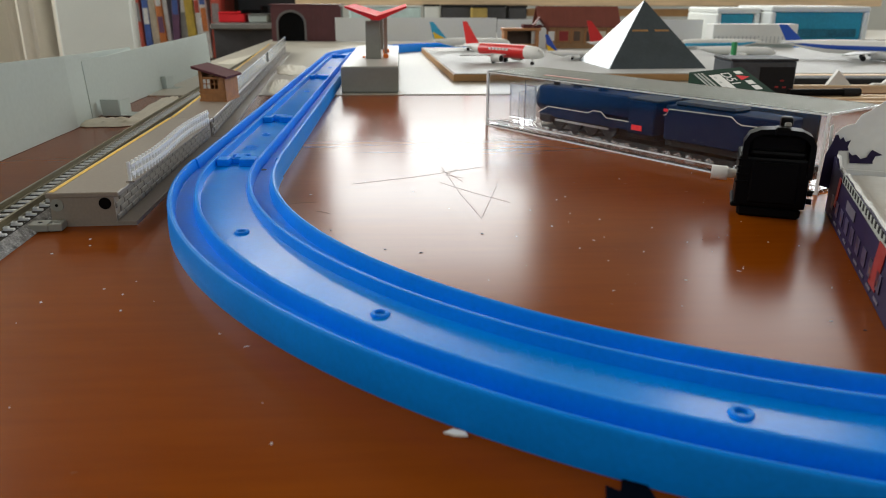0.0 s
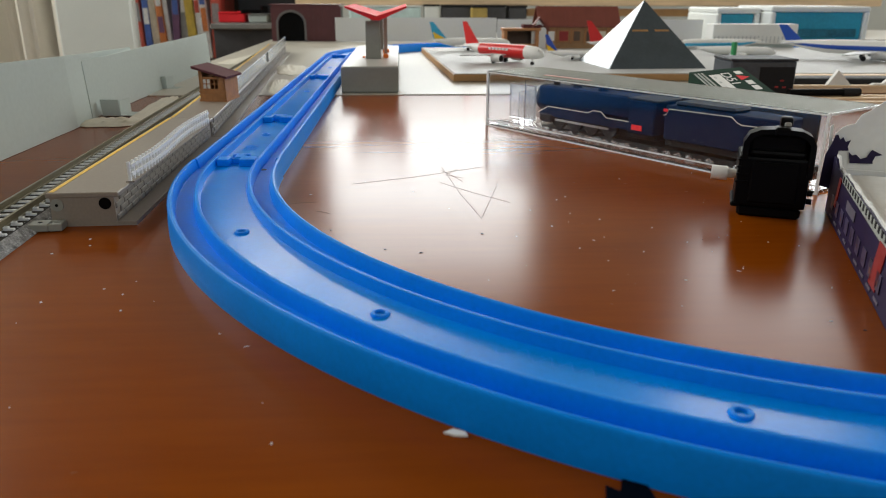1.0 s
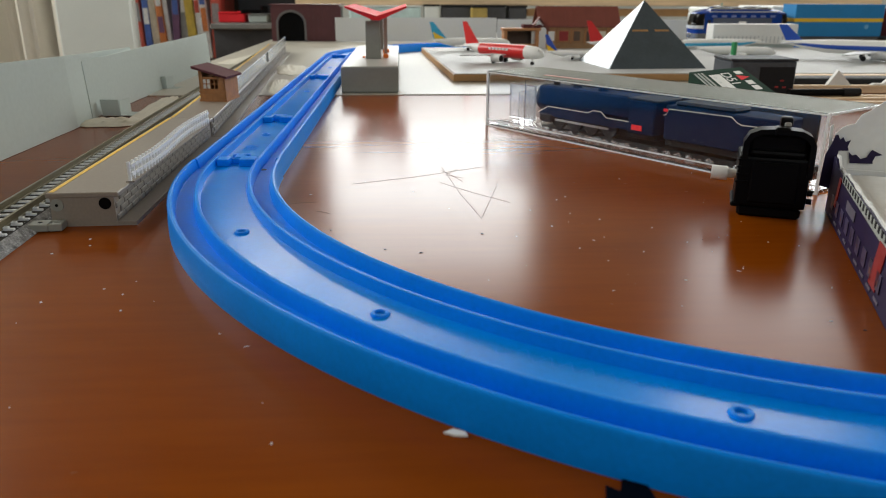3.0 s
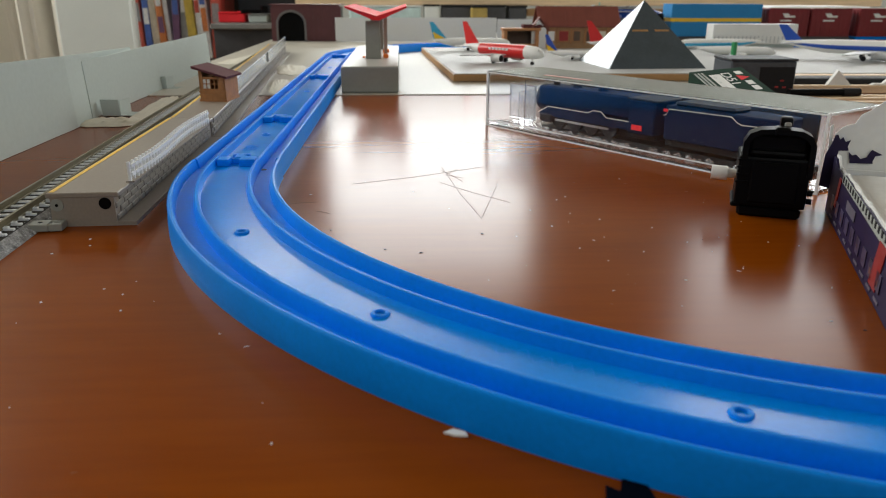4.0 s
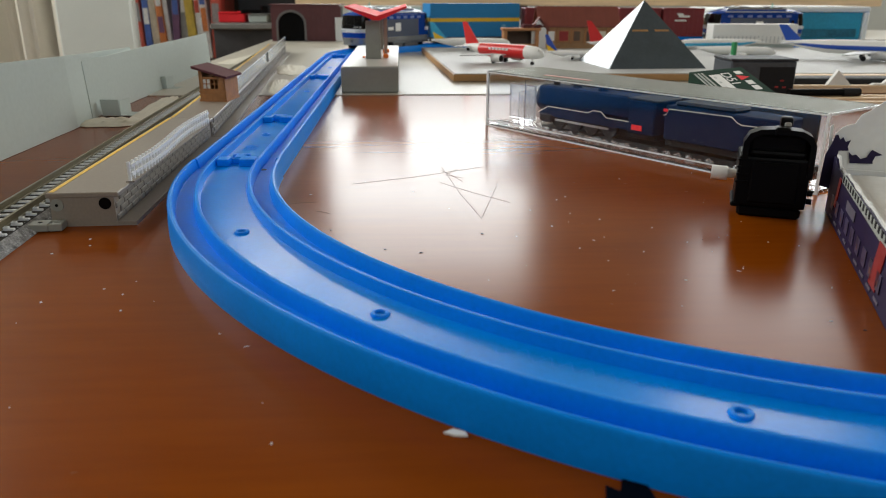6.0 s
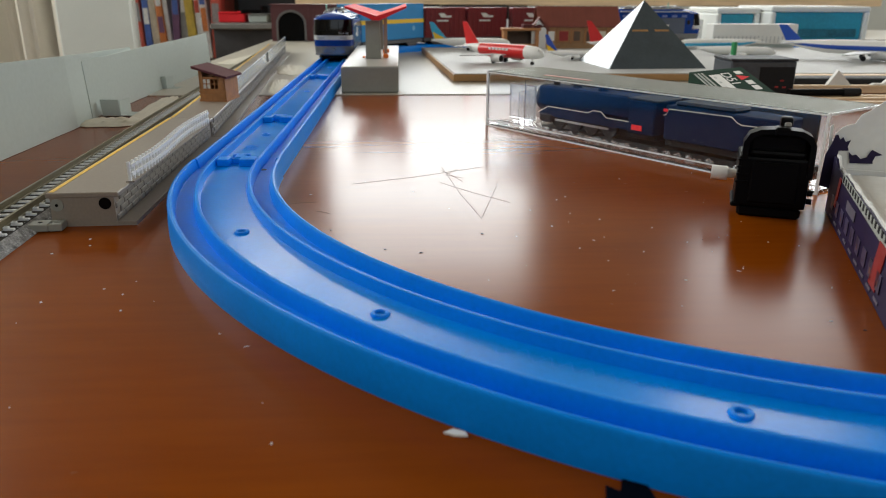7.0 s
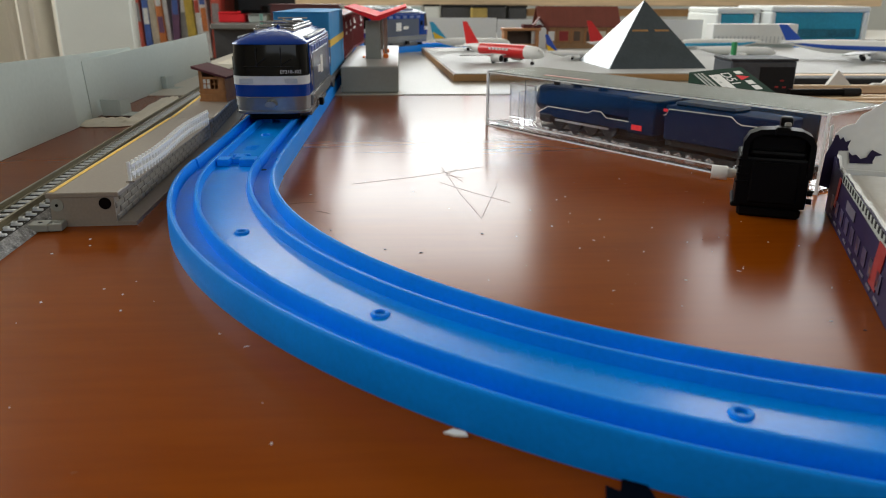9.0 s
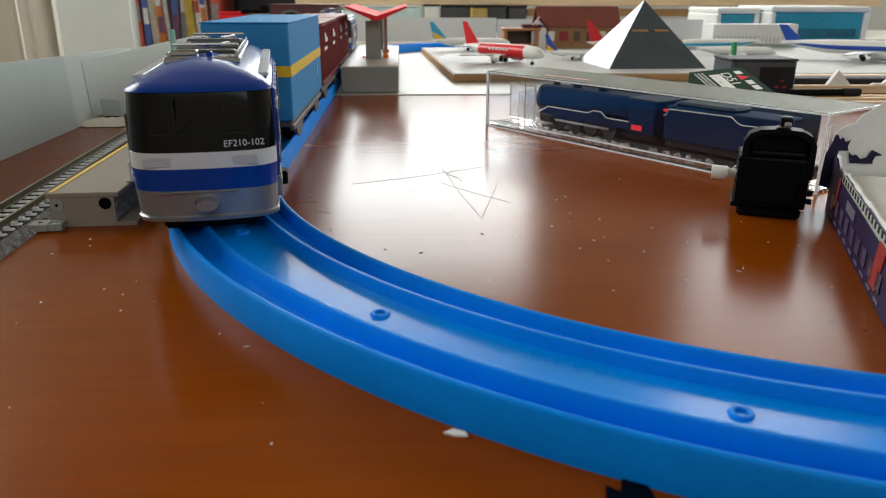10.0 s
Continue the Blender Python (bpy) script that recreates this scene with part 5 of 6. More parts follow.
def bookcase():
    ob = thing("bookcase", "dark wooden bookcase filled with books and boxes", "bookcase", pose(-0.595, 1.700, -0.70))
    part("side", box(0.0, 0, 0, 0.015, 0.25, 1.3), M["shelf_brown"], ob)
    part("side", box(0.390, 0, 0, 0.405, 0.25, 1.3), M["shelf_brown"], ob)
    part("back", box(0.015, 0.24, 0, 0.390, 0.25, 1.3), M["shelf_brown"], ob)
    for z in (0.30, 0.62, 0.95):
        part("board", box(0.015, 0, z, 0.390, 0.24, z + 0.015), M["shelf_brown"], ob)
    cols = ("book_white", "book_red", "book_blue", "book_cream", "book_orange", "book_white", "book_purple", "book_grey", "book_yellow", "book_white")
    x, i = -0.576, 0
    while x < -0.392:
        w = RNG.uniform(0.009, 0.021)
        h = RNG.uniform(0.17, 0.23)
        lean = RNG.uniform(-3, 3)
        bk = thing("book", "upright book with worn printed spine on the shelf", "book", pose(x, 1.695 + RNG.uniform(0, 0.01), -0.065, 0, lean, 0), "books on the shelf")
        part("cover", box(0, 0, 0, w, 0.15, h, 0.0015), M[cols[i % 10]], bk)
        a = RNG.uniform(0.05, 0.10)
        part("spine_patch", box(w * 0.12, -0.0007, a, w * 0.88, 0, a + RNG.uniform(0.02, 0.05)), M[cols[(i * 3 + 4) % 10]], bk)
        part("spine_patch", box(w * 0.12, -0.0007, a + 0.055, w * 0.88, 0, a + 0.055 + RNG.uniform(0.01, 0.03)), M[cols[(i * 7 + 2) % 10]], bk)
        x += w + 0.001
        i += 1


bookcase()
ob = thing("side_cabinet", "dark grey cabinet with shelf beside the bookcase", "cabinet", pose(-0.392, 1.62, -0.70))
part("carcass", box(0, 0.02, 0, 0.165, 0.30, 0.70), M["clutter_dark"], ob)
part("top_board", box(-0.002, 0, 0.700, 0.167, 0.30, 0.712, 0.002), M["cabinet_grey"], ob, "grey top board")
part("back_panel", box(0, 0.29, 0.712, 0.165, 0.30, 0.83), M["clutter_dark"], ob)
ob = thing("red_box", "bright red flat box on the cabinet", "box", pose(-0.384, 1.66, 0.0125))
part("body", box(0, 0, 0, 0.055, 0.08, 0.018, 0.002), M["red"], ob)
part("lid", box(-0.001, -0.001, 0.018, 0.056, 0.081, 0.021, 0.001), M["red"], ob)
ob = thing("grey_box", "pale grey box on the cabinet", "box", pose(-0.322, 1.66, 0.0125))
part("body", box(0, 0, 0, 0.040, 0.08, 0.014, 0.002), M["card"], ob)
part("lid", box(-0.001, -0.001, 0.014, 0.041, 0.081, 0.017, 0.001), M["cabinet_grey"], ob)
ob = thing("black_tool", "black plastic tool lying on the boxes", "tool", pose(-0.335, 1.655, 0.0305, 0, 0, 20))
part("handle", box(0, 0, 0, 0.050, 0.010, 0.008, 0.003, None, 2), M["black"], ob)
part("head", box(0.042, -0.006, 0.0, 0.056, 0.014, 0.016, 0.003, None, 2), M["black"], ob)

# ---- marks and crumbs on the table ----


def table_marks():
    def strip(pts, w, mat, label):
        bm = bmesh.new()
        for (xa, ya), (xb, yb) in zip(pts, pts[1:]):
            d = Vector((xb - xa, yb - ya, 0))
            n = Vector((-d.y, d.x, 0)).normalized() * w / 2
            vs = [bm.verts.new(Vector((x, y, z)) + s * n) for z in (0.0, 0.00006) for x, y, s in ((xa, ya, -1), (xb, yb, -1), (xb, yb, 1), (xa, ya, 1))]
            bm.faces.new(vs[4:])
            for k in range(4):
                bm.faces.new((vs[k], vs[(k + 1) % 4], vs[4 + (k + 1) % 4], vs[4 + k]))
        bmesh.ops.recalc_face_normals(bm, faces=bm.faces)
        tagged(part("scratch", bm, mat), label, "scratch", "scratches on the table")
    lab = "thin dark scratch in the table varnish"
    strip([(0.0170, 0.3140), (0.0215, 0.2690), (0.0262, 0.2360)], 0.00019, M["scratch"], lab)
    strip([(0.0262, 0.2360), (0.0315, 0.2580), (0.0375, 0.2830)], 0.00019, M["scratch"], lab)
    strip([(0.0150, 0.2860), (0.0270, 0.2690), (0.0385, 0.2555)], 0.00019, M["scratch"], lab)
    strip([(-0.0200, 0.2850), (0.0050, 0.2960), (0.0340, 0.3130)], 0.00019, M["scratch"], lab)
    strip([(0.0165, 0.3080), (0.0215, 0.2950), (0.0240, 0.2870)], 0.00019, M["scratch"], lab)
    strip([(0.0240, 0.3110), (0.0180, 0.2990), (0.0250, 0.2930)], 0.00019, M["scratch"], lab)
    strip([(-0.0440, 0.2570), (-0.0310, 0.2590)], 0.00019, M["scratch"], lab)
    strip([(-0.0300, 0.2475), (-0.0250, 0.2440)], 0.00019, M["scratch"], lab)

    def crumb(x, y, r, mat, label):
        bm = bmesh.new()
        bmesh.ops.create_icosphere(bm, subdivisions=2, radius=r)
        for v in bm.verts:
            v.co.x *= RNG.uniform(0.8, 1.5)
            v.co.y *= RNG.uniform(0.6, 1.1)
            v.co.z *= 0.25
        lo = min(v.co.z for v in bm.verts)
        ob = part("crumb", bm, mat)
        ob.matrix_basis = pose(x, y, -lo, 0, 0, RNG.uniform(0, 180))
        tagged(ob, label, "crumb", "crumbs on the table")
    dark = [(0.0050, 0.2020), (0.0185, 0.3600), (-0.0140, 0.3920), (-0.0120, 0.3890), (0.1030, 0.1450), (-0.0055, 0.2055), (0.0320, 0.3300), (-0.0340, 0.2320), (0.0245, 0.2190), (-0.0230, 0.2250)]
    for x, y in dark:
        crumb(x, y, RNG.uniform(0.00026, 0.00045), M["dark"], "tiny dark crumb on the varnished table")
    pale = [(-0.0953, 0.2190), (-0.0670, 0.1640), (-0.0930, 0.2130), (-0.0700, 0.1740), (0.0560, 0.2580), (0.0620, 0.2140), (0.0700, 0.2000), (0.0520, 0.2040), (0.0800, 0.2230), (0.0740, 0.1770), (0.0900, 0.1990), (0.0980, 0.1500), (0.1010, 0.2140), (0.0120, 0.3450), (0.0040, 0.2720), (0.0600, 0.2620), (-0.1150, 0.1800), (-0.0880, 0.1700), (0.0480, 0.2260), (0.0655, 0.2330), (0.0860, 0.2080), (0.0350, 0.2160), (0.0440, 0.2450), (0.0930, 0.1850), (-0.0760, 0.1780), (-0.1010, 0.2060)]
    for x, y in pale:
        crumb(x, y, RNG.uniform(0.00022, 0.00042), M["paper"], "tiny pale crumb on the varnished table")
    # fine dust over the varnish inside the curve, uncountable
    rng = random.Random(23)
    for mat, count, label in ((M["paper"], 90, "pale dust specks on the varnished table"), (M["scratch"], 120, "dark dust specks and nicks on the varnished table")):
        verts, faces = [], []
        for i in range(count):
            x, y = (rng.uniform(-0.035, 0.14), rng.uniform(0.13, 0.50)) if i % 4 else (rng.uniform(-0.16, -0.02), rng.uniform(0.07, 0.19))
            if math.hypot(x - XC - RAD, y - YT) > RAD - HW - 0.004 and y < YT and math.hypot(x - XC - RAD, y - YT) < RAD + HW + 0.004:
                continue
            r, a = rng.uniform(0.00010, 0.00026), rng.uniform(0, math.pi)
            ln = r * rng.choice((1.0, 1.2, 1.6, 3.0))
            ca, sa = math.cos(a), math.sin(a)
            k = len(verts)
            verts += [(x + ca * p - sa * q, y + sa * p + ca * q, 0.00002) for p, q in ((-ln, -r * 0.6), (ln, -r * 0.5), (ln * 0.8, r * 0.6), (-ln * 0.7, r * 0.7))]
            verts.append((x, y, 0.00002 + r * 0.6))
            faces += [(k, k + 1, k + 4), (k + 1, k + 2, k + 4), (k + 2, k + 3, k + 4), (k + 3, k, k + 4)]
        me = bpy.data.meshes.new("dust")
        me.from_pydata(verts, [], faces)
        me.materials.append(mat)
        tagged(new("dust", me), label, "dust", kind="stuff")
    # pale flake and black smudge of tape beside the curve
    bm = prism([(0, 0), (0.0022, -0.0006), (0.0042, -0.0003), (0.0036, 0.0008), (0.0014, 0.0013)], "z", 0.0001, 0.0005)
    ob = part("paint_flake", bm, M["paper"])
    ob.matrix_basis = pose(0.0063, 0.1085, 0, 0, 0, -12)
    tagged(ob, "small white paint flake lying on the table", "flake")
    bm = prism([(0, 0.002), (0.0012, 0.0065), (0.0030, 0.0050), (0.0042, 0.0080), (0.0075, 0.0062), (0.0080, 0.001), (0.0060, -0.006), (0.0015, -0.006)], "z", 0.0001, 0.0004)
    ob = part("black_tape", bm, M["black"])
    ob.matrix_basis = pose(0.0290, 0.0865, 0)
    tagged(ob, "ragged piece of black tape on the table", "tape")


table_marks()

# ---- train ----
def outline(z_len, hw, bulge=0.0022, corner=0.0040, n=16):
    """Plan of the engine body at one height: two bowed ends, straight sides."""
    pts = []
    for s in (1, -1):
        for i in range(n + 1):
            a = -1 + 2 * i / n
            b = math.copysign(abs(a) ** 0.75, a)
            x = z_len - bulge * b * b - corner * abs(b) ** 9
            pts.append((s * x, s * b * hw))
    return pts


def engine_band(name, levels, mat, parent, label="", cap=False, rows_only=None):
    bm = bmesh.new()
    rows = [[bm.verts.new((x, y, z)) for x, y in outline(L, hw)] for z, L, hw in levels]
    n = len(rows[0])
    for a, b in zip(rows, rows[1:]):
        for i in range(n):
            bm.faces.new((a[i], a[(i + 1) % n], b[(i + 1) % n], b[i]))
    bm.faces.new(rows[0][::-1])
    bm.faces.new(rows[-1])
    bmesh.ops.recalc_face_normals(bm, faces=bm.faces)
    return part(name, bm, mat, parent, label, smooth=True)


def wheelset(parent, x, r, name="wheelset"):
    hub = part(name, cyl(pose(0, 0, 0) @ Matrix.Rotation(radians(90), 4, "X"), 0.0016, 0.027, 12), M["black"], parent)
    hub.location = (x, 0, 0.0047 + r)
    for s in (-1, 1):
        bm = cyl(pose(0, s * 0.0125, 0) @ Matrix.Rotation(radians(90), 4, "X"), r, 0.0040, 28)
        for k in range(5):
            a = 2 * math.pi * k / 5
            add_box(bm, r * 0.25, s * 0.0147 - 0.0004, -0.0006, r * 0.8, s * 0.0147 + 0.0004, 0.0006, 0, Matrix.Rotation(a, 4, "Y"))
        part("wheel", bm, M["black"], hub)
    return hub


WHEELS = []


def locomotive(label):
    ob = thing("toy_locomotive", label, "toy locomotive", None, "toy train cars")
    H = 0.0665
    part("chassis", box(-0.058, -0.0130, 0.0085, 0.058, 0.0130, 0.0150, 0.001), M["black"], ob, "black chassis")
    for x in (-0.028, 0.028):
        WHEELS.append((wheelset(ob, x, 0.0065), x, 0.0065))
        part("bogie_frame", box(x - 0.014, -0.0175, 0.0075, x + 0.014, 0.0175, 0.0135, 0.001), M["bogie_grey"], ob, "dark grey bogie frame")
    part("battery_box", box(-0.010, -0.0180, 0.0080, 0.014, 0.0180, 0.0129, 0.001), M["bogie_grey"], ob)
    engine_band("skirt", [(0.0125, H - 0.0030, 0.0175), (0.0132, H - 0.0018, 0.0183), (0.0212, H - 0.0004, 0.0188)], M["silver"], ob, "grey painted skirt")
    engine_band("lower_lip", [(0.0121, H - 0.0028, 0.0180), (0.0126, H - 0.0012, 0.0187), (0.0137, H - 0.0008, 0.0188), (0.0141, H - 0.0016, 0.0183)], M["silver"], ob, "grey lip round the skirt")
    engine_band("lower_band", [(0.0212, H - 0.0004, 0.0188), (0.0272, H, 0.0189)], M["navy"], ob, "dark blue band")
    engine_band("white_band", [(0.0272, H + 0.0001, 0.0190), (0.0315, H, 0.0190)], M["band_white"], ob, "white band")
    wind = engine_band("windscreen", [(0.0315, H - 0.0002, 0.0189), (0.0400, H - 0.0012, 0.0188), (0.0468, H - 0.0028, 0.0185)], M["glass_black"], ob, "glossy black windscreen")
    roof = engine_band("roof", [(0.0468, H - 0.0022, 0.0189), (0.0474, H - 0.0026, 0.0188), (0.0492, H - 0.0062, 0.0164), (0.0510, H - 0.0112, 0.0128), (0.0527, H - 0.0180, 0.0084), (0.0540, H - 0.0260, 0.0036)], M["navy"], ob, "dark blue domed roof")
    # body sides between the two cabs
    for s in (-1, 1):
        side = part("side_panel", box(-0.0535, s * 0.0190 - 0.0004, 0.0215, 0.0535, s * 0.0190 + 0.0004, 0.0464, 0.0003), M["navy"], ob, "dark blue body side")
        grey = part("grey_panel", box(-0.0400, s * 0.0194 - 0.0003, 0.0215, 0.0420, s * 0.0194 + 0.0003, 0.0415, 0.0003), M["side_grey"], side, "glossy silver grey panel")
        part("white_panel", box(-0.004, s * 0.0198 - 0.0002, 0.0275, 0.006, s * 0.0198 + 0.0002, 0.0370), M["white"], side, "white side marking")
        part("white_panel", box(0.010, s * 0.0198 - 0.0002, 0.0290, 0.020, s * 0.0198 + 0.0002, 0.0325), M["white"], side)
        for k in range(7):
            x = -0.044 + k * 0.0135
            part("louvre", box(x, s * 0.0195 - 0.0004, 0.0422, x + 0.0070, s * 0.0195 + 0.0004, 0.0450, 0.0002), M["vent_blue"], side, "pale blue roofline vent")
        part("door", box(0.0440, s * 0.0194 - 0.0003, 0.0225, 0.0500, s * 0.0194 + 0.0003, 0.0405, 0.0002), M["navy"], side)
        part("door_window", box(0.0450, s * 0.0197 - 0.0002, 0.0330, 0.0490, s * 0.0197 + 0.0002, 0.0385), M["glass_black"], side)
        part("lower_sill", box(-0.0520, s * 0.0186 - 0.0010, 0.0150, 0.0520, s * 0.0190 + 0.0010, 0.0205, 0.0004), M["silver"], ob, "silver lower sill")
        part("roof_edge", box(-0.0470, s * 0.0166 - 0.0016, 0.0488, 0.0470, s * 0.0166 + 0.0016, 0.0500, 0.0003), M["roof_white"], ob, "pale roof edge strip")
        part("step_switch", box(0.013, s * 0.0205 - 0.0012, 0.0105, 0.020, s * 0.0205 + 0.0012, 0.0150, 0.0005), M["black"], ob, "black side bracket")
    # roof gear
    gear = part("roof_gear_tray", box(-0.042, -0.0105, 0.0520, 0.042, 0.0105, 0.0538, 0.0004), M["chrome"], ob, "silver roof equipment tray")
    for k in range(8):
        x = -0.036 + k * 0.0094
        part("roof_box", box(x, -0.0095, 0.0538, x + 0.0060, -0.0018 if k % 2 else 0.0085, 0.0548 + 0.0006 * (k % 3), 0.0004), M["chrome"] if k % 2 else M["bogie_grey"], gear)
    for s in (-1, 1):
        part("roof_rail", cyl(pose(0, s * 0.0095, 0.0546) @ Matrix.Rotation(radians(90), 4, "Y"), 0.0005, 0.078, 8), M["chrome"], gear)
        for x0, x1 in ((0.014, 0.030), (-0.030, -0.014)):
            ln = x1 - x0
            part("pantograph_arm", cyl(pose((x0 + x1) / 2, s * 0.004, 0.0562) @ Matrix.Rotation(radians(90), 4, "Y") @ Matrix.Rotation(radians(s * 14), 4, "X"), 0.00045, ln, 8), M["chrome"], gear)
    for x in (0.031, -0.031):
        part("pantograph_shoe", cyl(pose(x, 0, 0.0567) @ Matrix.Rotation(radians(90), 4, "X"), 0.0005, 0.018, 8), M["chrome"], gear)
        part("horn", cyl(pose(x * 1.24, 0.002, 0.0545) @ Matrix.Rotation(radians(90), 4, "Y"), 0.0009, 0.003, 10), M["navy"], ob)
    part("aerial", cyl(pose(0.020, -0.0100, 0.0575), 0.0009, 0.006, 10), M["aerial"], ob, "pale green aerial stub")
    # both cab fronts
    for s in (1, -1):
        for y in (-0.0115, 0.0105):
            part("headlight", box(s * (H - 0.0012) - 0.0006, y - 0.0036, 0.0278, s * (H - 0.0012) + 0.0009, y + 0.0036, 0.0304, 0.0002), M["lamp_grey"], ob, "pale grey headlight panel")
        part("window_bar", box(s * (H - 0.0003) - 0.0005, -0.0125, 0.0361, s * (H - 0.0003) + 0.0002, 0.0125, 0.0364), M["dark"], wind)
        part("coupler", cyl(pose(s * (H + 0.0006), 0, 0.0176) @ Matrix.Rotation(radians(90), 4, "Y") @ Matrix.Diagonal((0.55, 1, 1, 1)), 0.0034, 0.0040, 20, 0.0028), M["silver"], ob, "moulded grey coupler boss")
        part("step_rail", box(s * (H - 0.0012) - 0.0006, -0.0120, 0.0206, s * (H - 0.0012) + 0.0012, 0.0085, 0.0211, 0.0002), M["silver"], ob)
        for y, tilt in ((-0.0040, 38), (0.0090, 30)):
            part("wiper", box(-0.0002, -0.0032, -0.0002, 0.0002, 0.0032, 0.0002, 0, pose(s * (H - 0.0006), y, 0.0385, tilt, 0, 0)), M["dark"], wind)
        for y in (-0.0062, 0.0062):
            part("window_post", box(s * (H - 0.0010) - 0.0004, y - 0.0002, 0.0366, s * (H - 0.0010) + 0.0001, y + 0.0002, 0.0455), M["dark"], wind)
        for w in (-1, 1):
            part("handrail", cyl(pose(s * 0.0545, w * 0.0200, 0.0330), 0.0003, 0.0150, 8), M["chrome"], ob, "thin bright handrail")
        letters("EF210-102", 0.0025, pose(s * (H + 0.0003), s * 0.0056, 0.0328, 90, 0, 90 if s > 0 else -90) @ pose(0, 0, 0, 0, 12, 0), M["letter_grey"], ob)
    return ob


def flat_wagon(mat_bed, label):
    ob = thing("toy_wagon", label, "toy wagon", None, "toy train cars")
    part("bed", box(-0.0600, -0.0175, 0.0140, 0.0600, 0.0175, 0.0172, 0.0006), mat_bed, ob, "flat wagon bed")
    part("spine", box(-0.0560, -0.0100, 0.0100, 0.0560, 0.0100, 0.0140, 0.0008), M["black"], ob)
    for s in (-1, 1):
        part("sole_bar", box(-0.0600, s * 0.0172 - 0.0010, 0.0125, 0.0600, s * 0.0172 + 0.0010, 0.0150, 0.0004), mat_bed, ob)
        for x in (-0.038, 0.038):
            part("axle_guard", prism([(x - 0.0120, 0.0125), (x + 0.0120, 0.0125), (x + 0.0085, 0.0090), (x + 0.0045, 0.0072), (x - 0.0045, 0.0072), (x - 0.0085, 0.0090)], "y", s * 0.0170 - 0.0008, s * 0.0170 + 0.0008), mat_bed, ob)
    for x in (-0.038, 0.038):
        WHEELS.append((wheelset(ob, x, 0.0055), x, 0.0055))
    for s in (1, -1):
        part("coupling", box(min(s * 0.058, s * 0.067), -0.0020, 0.0110, max(s * 0.058, s * 0.067), 0.0020, 0.0128, 0.0004), M["black"], ob, "black coupling hook")
    return ob


def blue_wagon():
    ob = flat_wagon(M["bogie_grey"], "grey toy wagon carrying a blue container with yellow stripe")
    x0, x1 = -0.0625, 0.0628
    body = part("container", box(x0, -0.0185, 0.0172, x1, 0.0185, 0.0590, 0.0006), M["light_blue"], ob, "light blue paper-covered container")
    for s in (-1, 1):
        part("stripe", box(x0, s * 0.01865 - 0.0001, 0.0365, x1, s * 0.01865 + 0.0001, 0.0412), M["yellow_paint"], body, "yellow stripe")
        part("logo_disc", cyl(pose(-0.040, s * 0.0187, 0.030) @ Matrix.Rotation(radians(90), 4, "X"), 0.0030, 0.0003, 20), M["pale_blue"], body)
        e = x1 if s > 0 else x0
        part("stripe", box(e - 0.0001, -0.0185, 0.0365, e + 0.0002, 0.0185, 0.0412), M["yellow_paint"], body, "yellow stripe")
    part("lid_edge", box(x0 - 0.0003, -0.0188, 0.0588, x1 + 0.0003, 0.0188, 0.0594, 0.0002), M["light_blue"], body)
    return ob


def red_wagon(bed, label):
    ob = flat_wagon(M[bed], label)
    for c in (-0.0300, 0.0300):
        body = part("container", box(c - 0.0285, -0.0180, 0.0172, c + 0.0285, 0.0180, 0.0540, 0.0008), M["maroon"], ob, "maroon ribbed container")
        for s in (-1, 1):
            for k in range(9):
                x = c - 0.0270 + k * 0.0066
                part("rib", box(x, s * 0.0182 - 0.0004, 0.0195, x + 0.0012, s * 0.0182 + 0.0004, 0.0520, 0.0002), M["maroon"], body)
            part("logo_shape", prism([(c - 0.008, 0.0420), (c + 0.006, 0.0420), (c + 0.010, 0.0475), (c + 0.002, 0.0475), (c - 0.001, 0.0445), (c - 0.008, 0.0445)], "y", s * 0.0188 - 0.0001, s * 0.0188 + 0.0001), M["white"], body, "white logo shape")
            part("logo_bar", box(c - 0.004, s * 0.0188 - 0.0001, 0.0370, c + 0.012, s * 0.0188 + 0.0001, 0.0390), M["white"], body)
            part("frame_rail", box(c - 0.0285, s * 0.0184 - 0.0005, 0.0172, c + 0.0285, s * 0.0184 + 0.0005, 0.0192, 0.0002), M["maroon"], body)
            part("frame_rail", box(c - 0.0285, s * 0.0184 - 0.0005, 0.0524, c + 0.0285, s * 0.0184 + 0.0005, 0.0542, 0.0002), M["maroon"], body)
        for e in (-1, 1):
            for y in (-0.0120, -0.0040, 0.0040, 0.0120):
                part("door_bar", box(c + e * 0.0288 - 0.0004, y - 0.0005, 0.0190, c + e * 0.0288 + 0.0004, y + 0.0005, 0.0525), M["maroon"], body)
    return ob


# seconds and how far along the loop the leading cab has come
FRONT = [(0.0, -1.142), (2.0, -0.770), (2.7, -0.640), (3.8, -0.451), (4.5, -0.327), (5.0, -0.244), (5.5, -0.152), (6.8, 0.028), (7.0, 0.064), (7.5, 0.150), (8.0, 0.239), (8.5, 0.346), (9.0, 0.449), (9.5, 0.545), (9.8, 0.602), (10.0, 0.640)]


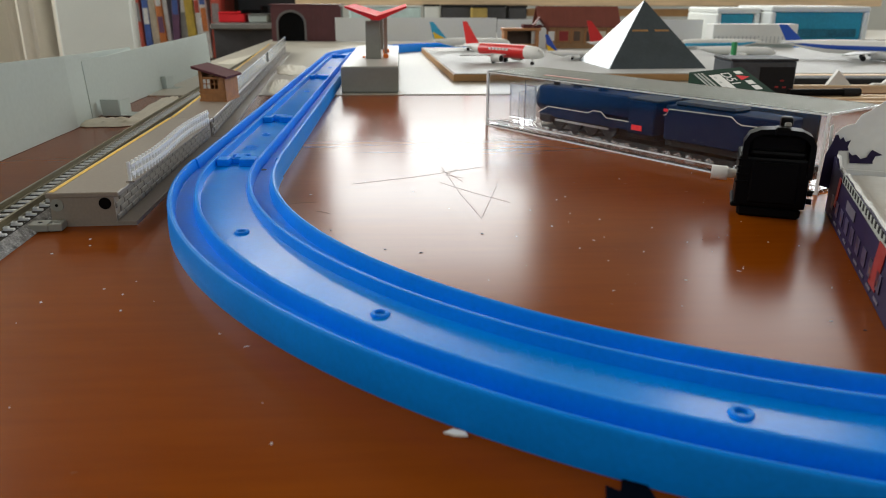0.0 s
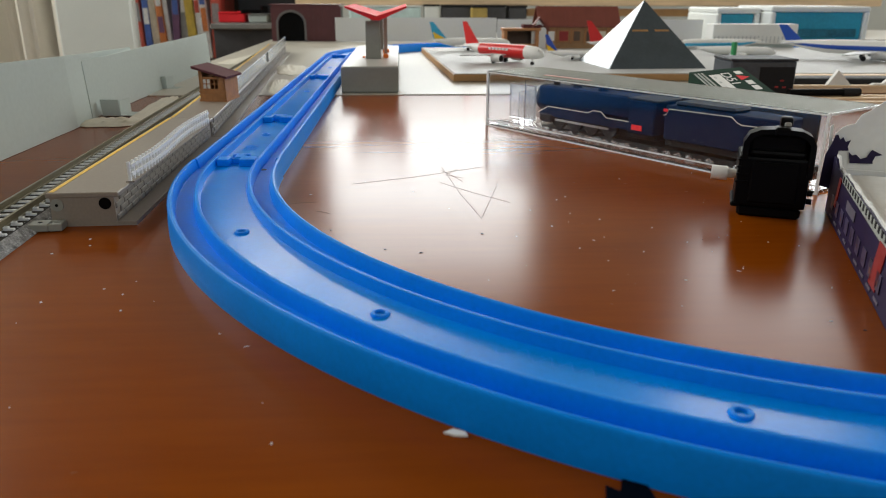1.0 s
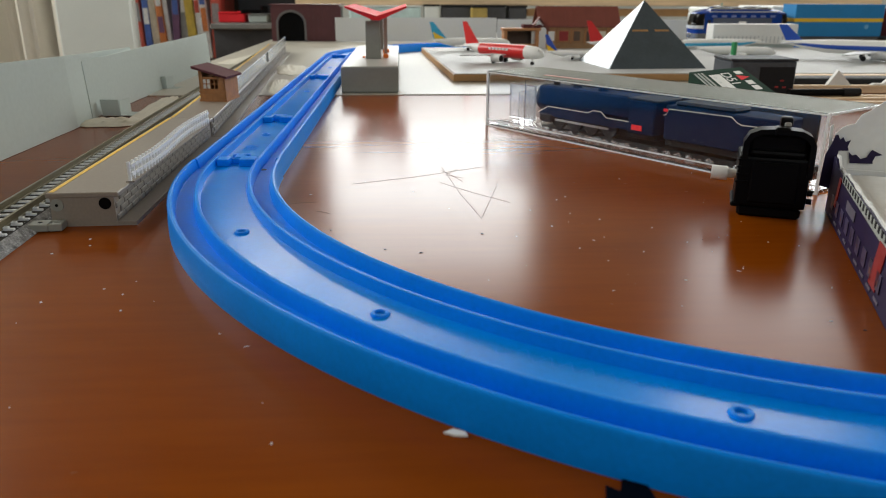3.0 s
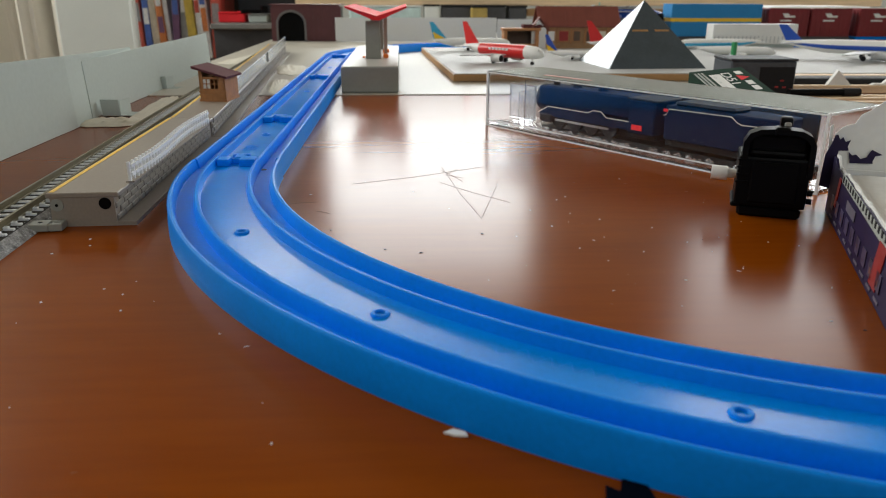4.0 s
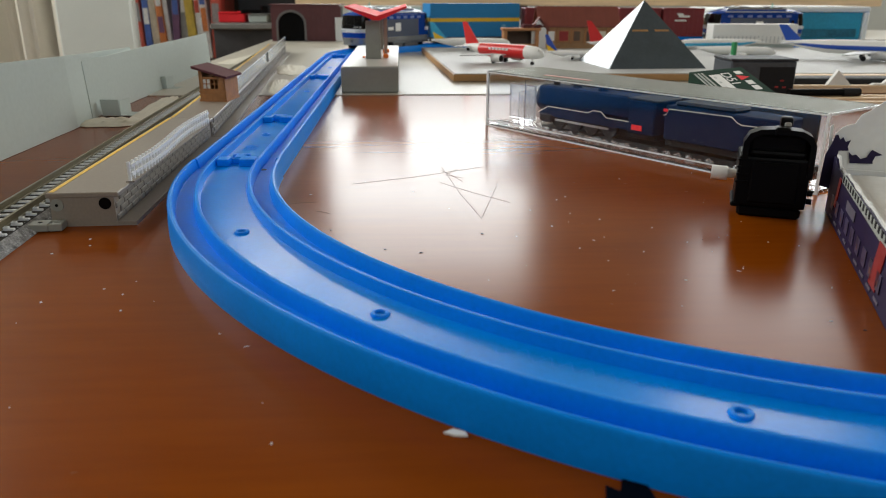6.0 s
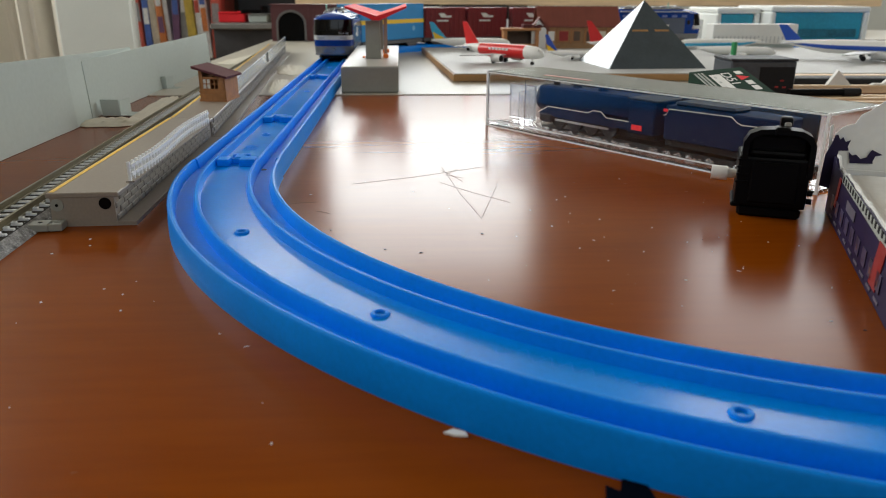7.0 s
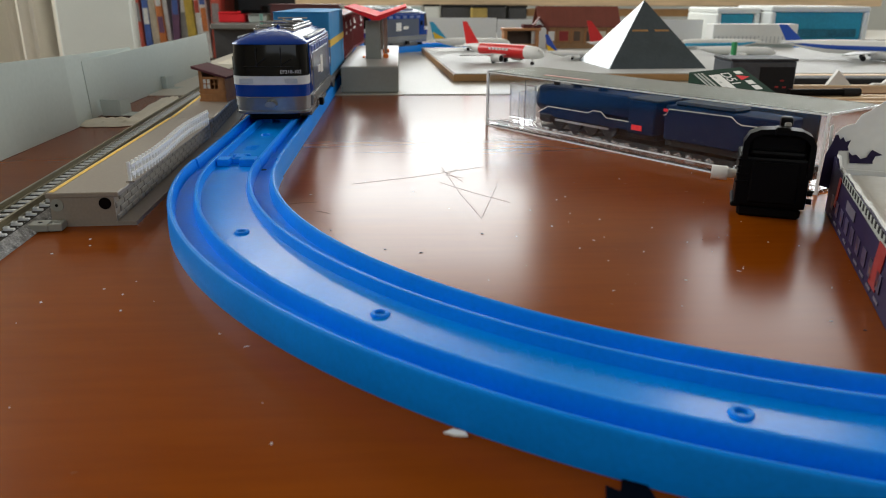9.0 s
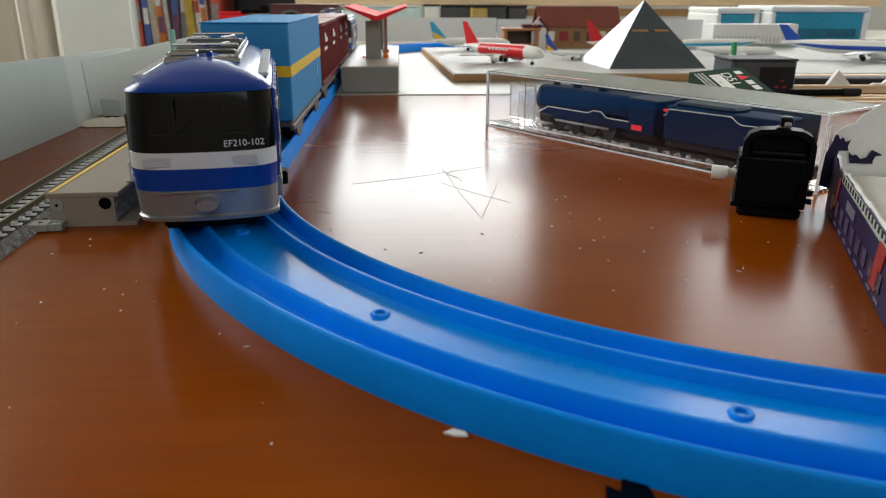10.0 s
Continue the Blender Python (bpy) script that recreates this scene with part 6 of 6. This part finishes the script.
def front_at(t):
    ts, us = [a for a, b in FRONT], [b for a, b in FRONT]
    # cubic through the table, with slopes from its neighbours
    i = max(0, min(len(ts) - 2, int(np.searchsorted(ts, t, side="right")) - 1))

    def slope(k):
        a, b = max(0, k - 1), min(len(ts) - 1, k + 1)
        return (us[b] - us[a]) / (ts[b] - ts[a])
    h = ts[i + 1] - ts[i]
    s = (t - ts[i]) / h
    return ((2 * s ** 3 - 3 * s ** 2 + 1) * us[i] + (s ** 3 - 2 * s ** 2 + s) * h * slope(i) + (-2 * s ** 3 + 3 * s ** 2) * us[i + 1] + (s ** 3 - s ** 2) * h * slope(i + 1))


def ride_at(u):
    """The rail's middle, pushed outwards by the wheels' play in curves."""
    x, y, hd = rail_at(u)
    into = min(1.0, max(0.0, (u + Q + 0.04) / 0.08)) * min(1.0, max(0.0, (0.05 - u) / 0.08)) + min(1.0, max(0.0, (u - STRAIGHT + 0.04) / 0.08))
    return x + math.sin(hd) * 0.0016 * into, y - math.cos(hd) * 0.0016 * into


def car_pose(t, back, length, wheelbase, turned):
    c = front_at(t) - back - length / 2
    xa, ya = ride_at(c + wheelbase / 2)
    xb, yb = ride_at(c - wheelbase / 2)
    hd = math.degrees(math.atan2(ya - yb, xa - xb))
    return pose((xa + xb) / 2, (ya + yb) / 2, 0, 0, 0, hd + (180 if turned else 0))


CARS = [
    (locomotive("blue toy electric locomotive with black windscreen leading the train"), 0.0, 0.133, 0.056, False),
    (blue_wagon(), 0.1385, 0.126, 0.076, False),
    (red_wagon("bogie_grey", "grey toy wagon carrying two maroon containers with white logos"), 0.272, 0.121, 0.076, False),
    (red_wagon("track", "blue toy wagon carrying two maroon containers with white logos"), 0.400, 0.121, 0.076, False),
    (locomotive("blue toy electric locomotive pushing at the end of the train"), 0.529, 0.133, 0.056, True),
]


def motions():
    for ob, back, length, base, turned in CARS:
        walk(ob, [(k / 10, car_pose(k / 10, back, length, base, turned)) for k in range(101)])
    turned_of = {car[0]: car[4] for car in CARS}
    for hub, x, r in WHEELS:
        sign = -1 if turned_of[hub.parent] else 1
        rows = []
        for k in range(301):
            a = sign * math.degrees((front_at(k / 30) - front_at(0)) / r)
            rows.append((k / 30, Matrix.LocRotScale((x, 0, 0.0047 + r), Euler((0, radians(a), 0)), None)))
        walk(hub, rows)


motions()
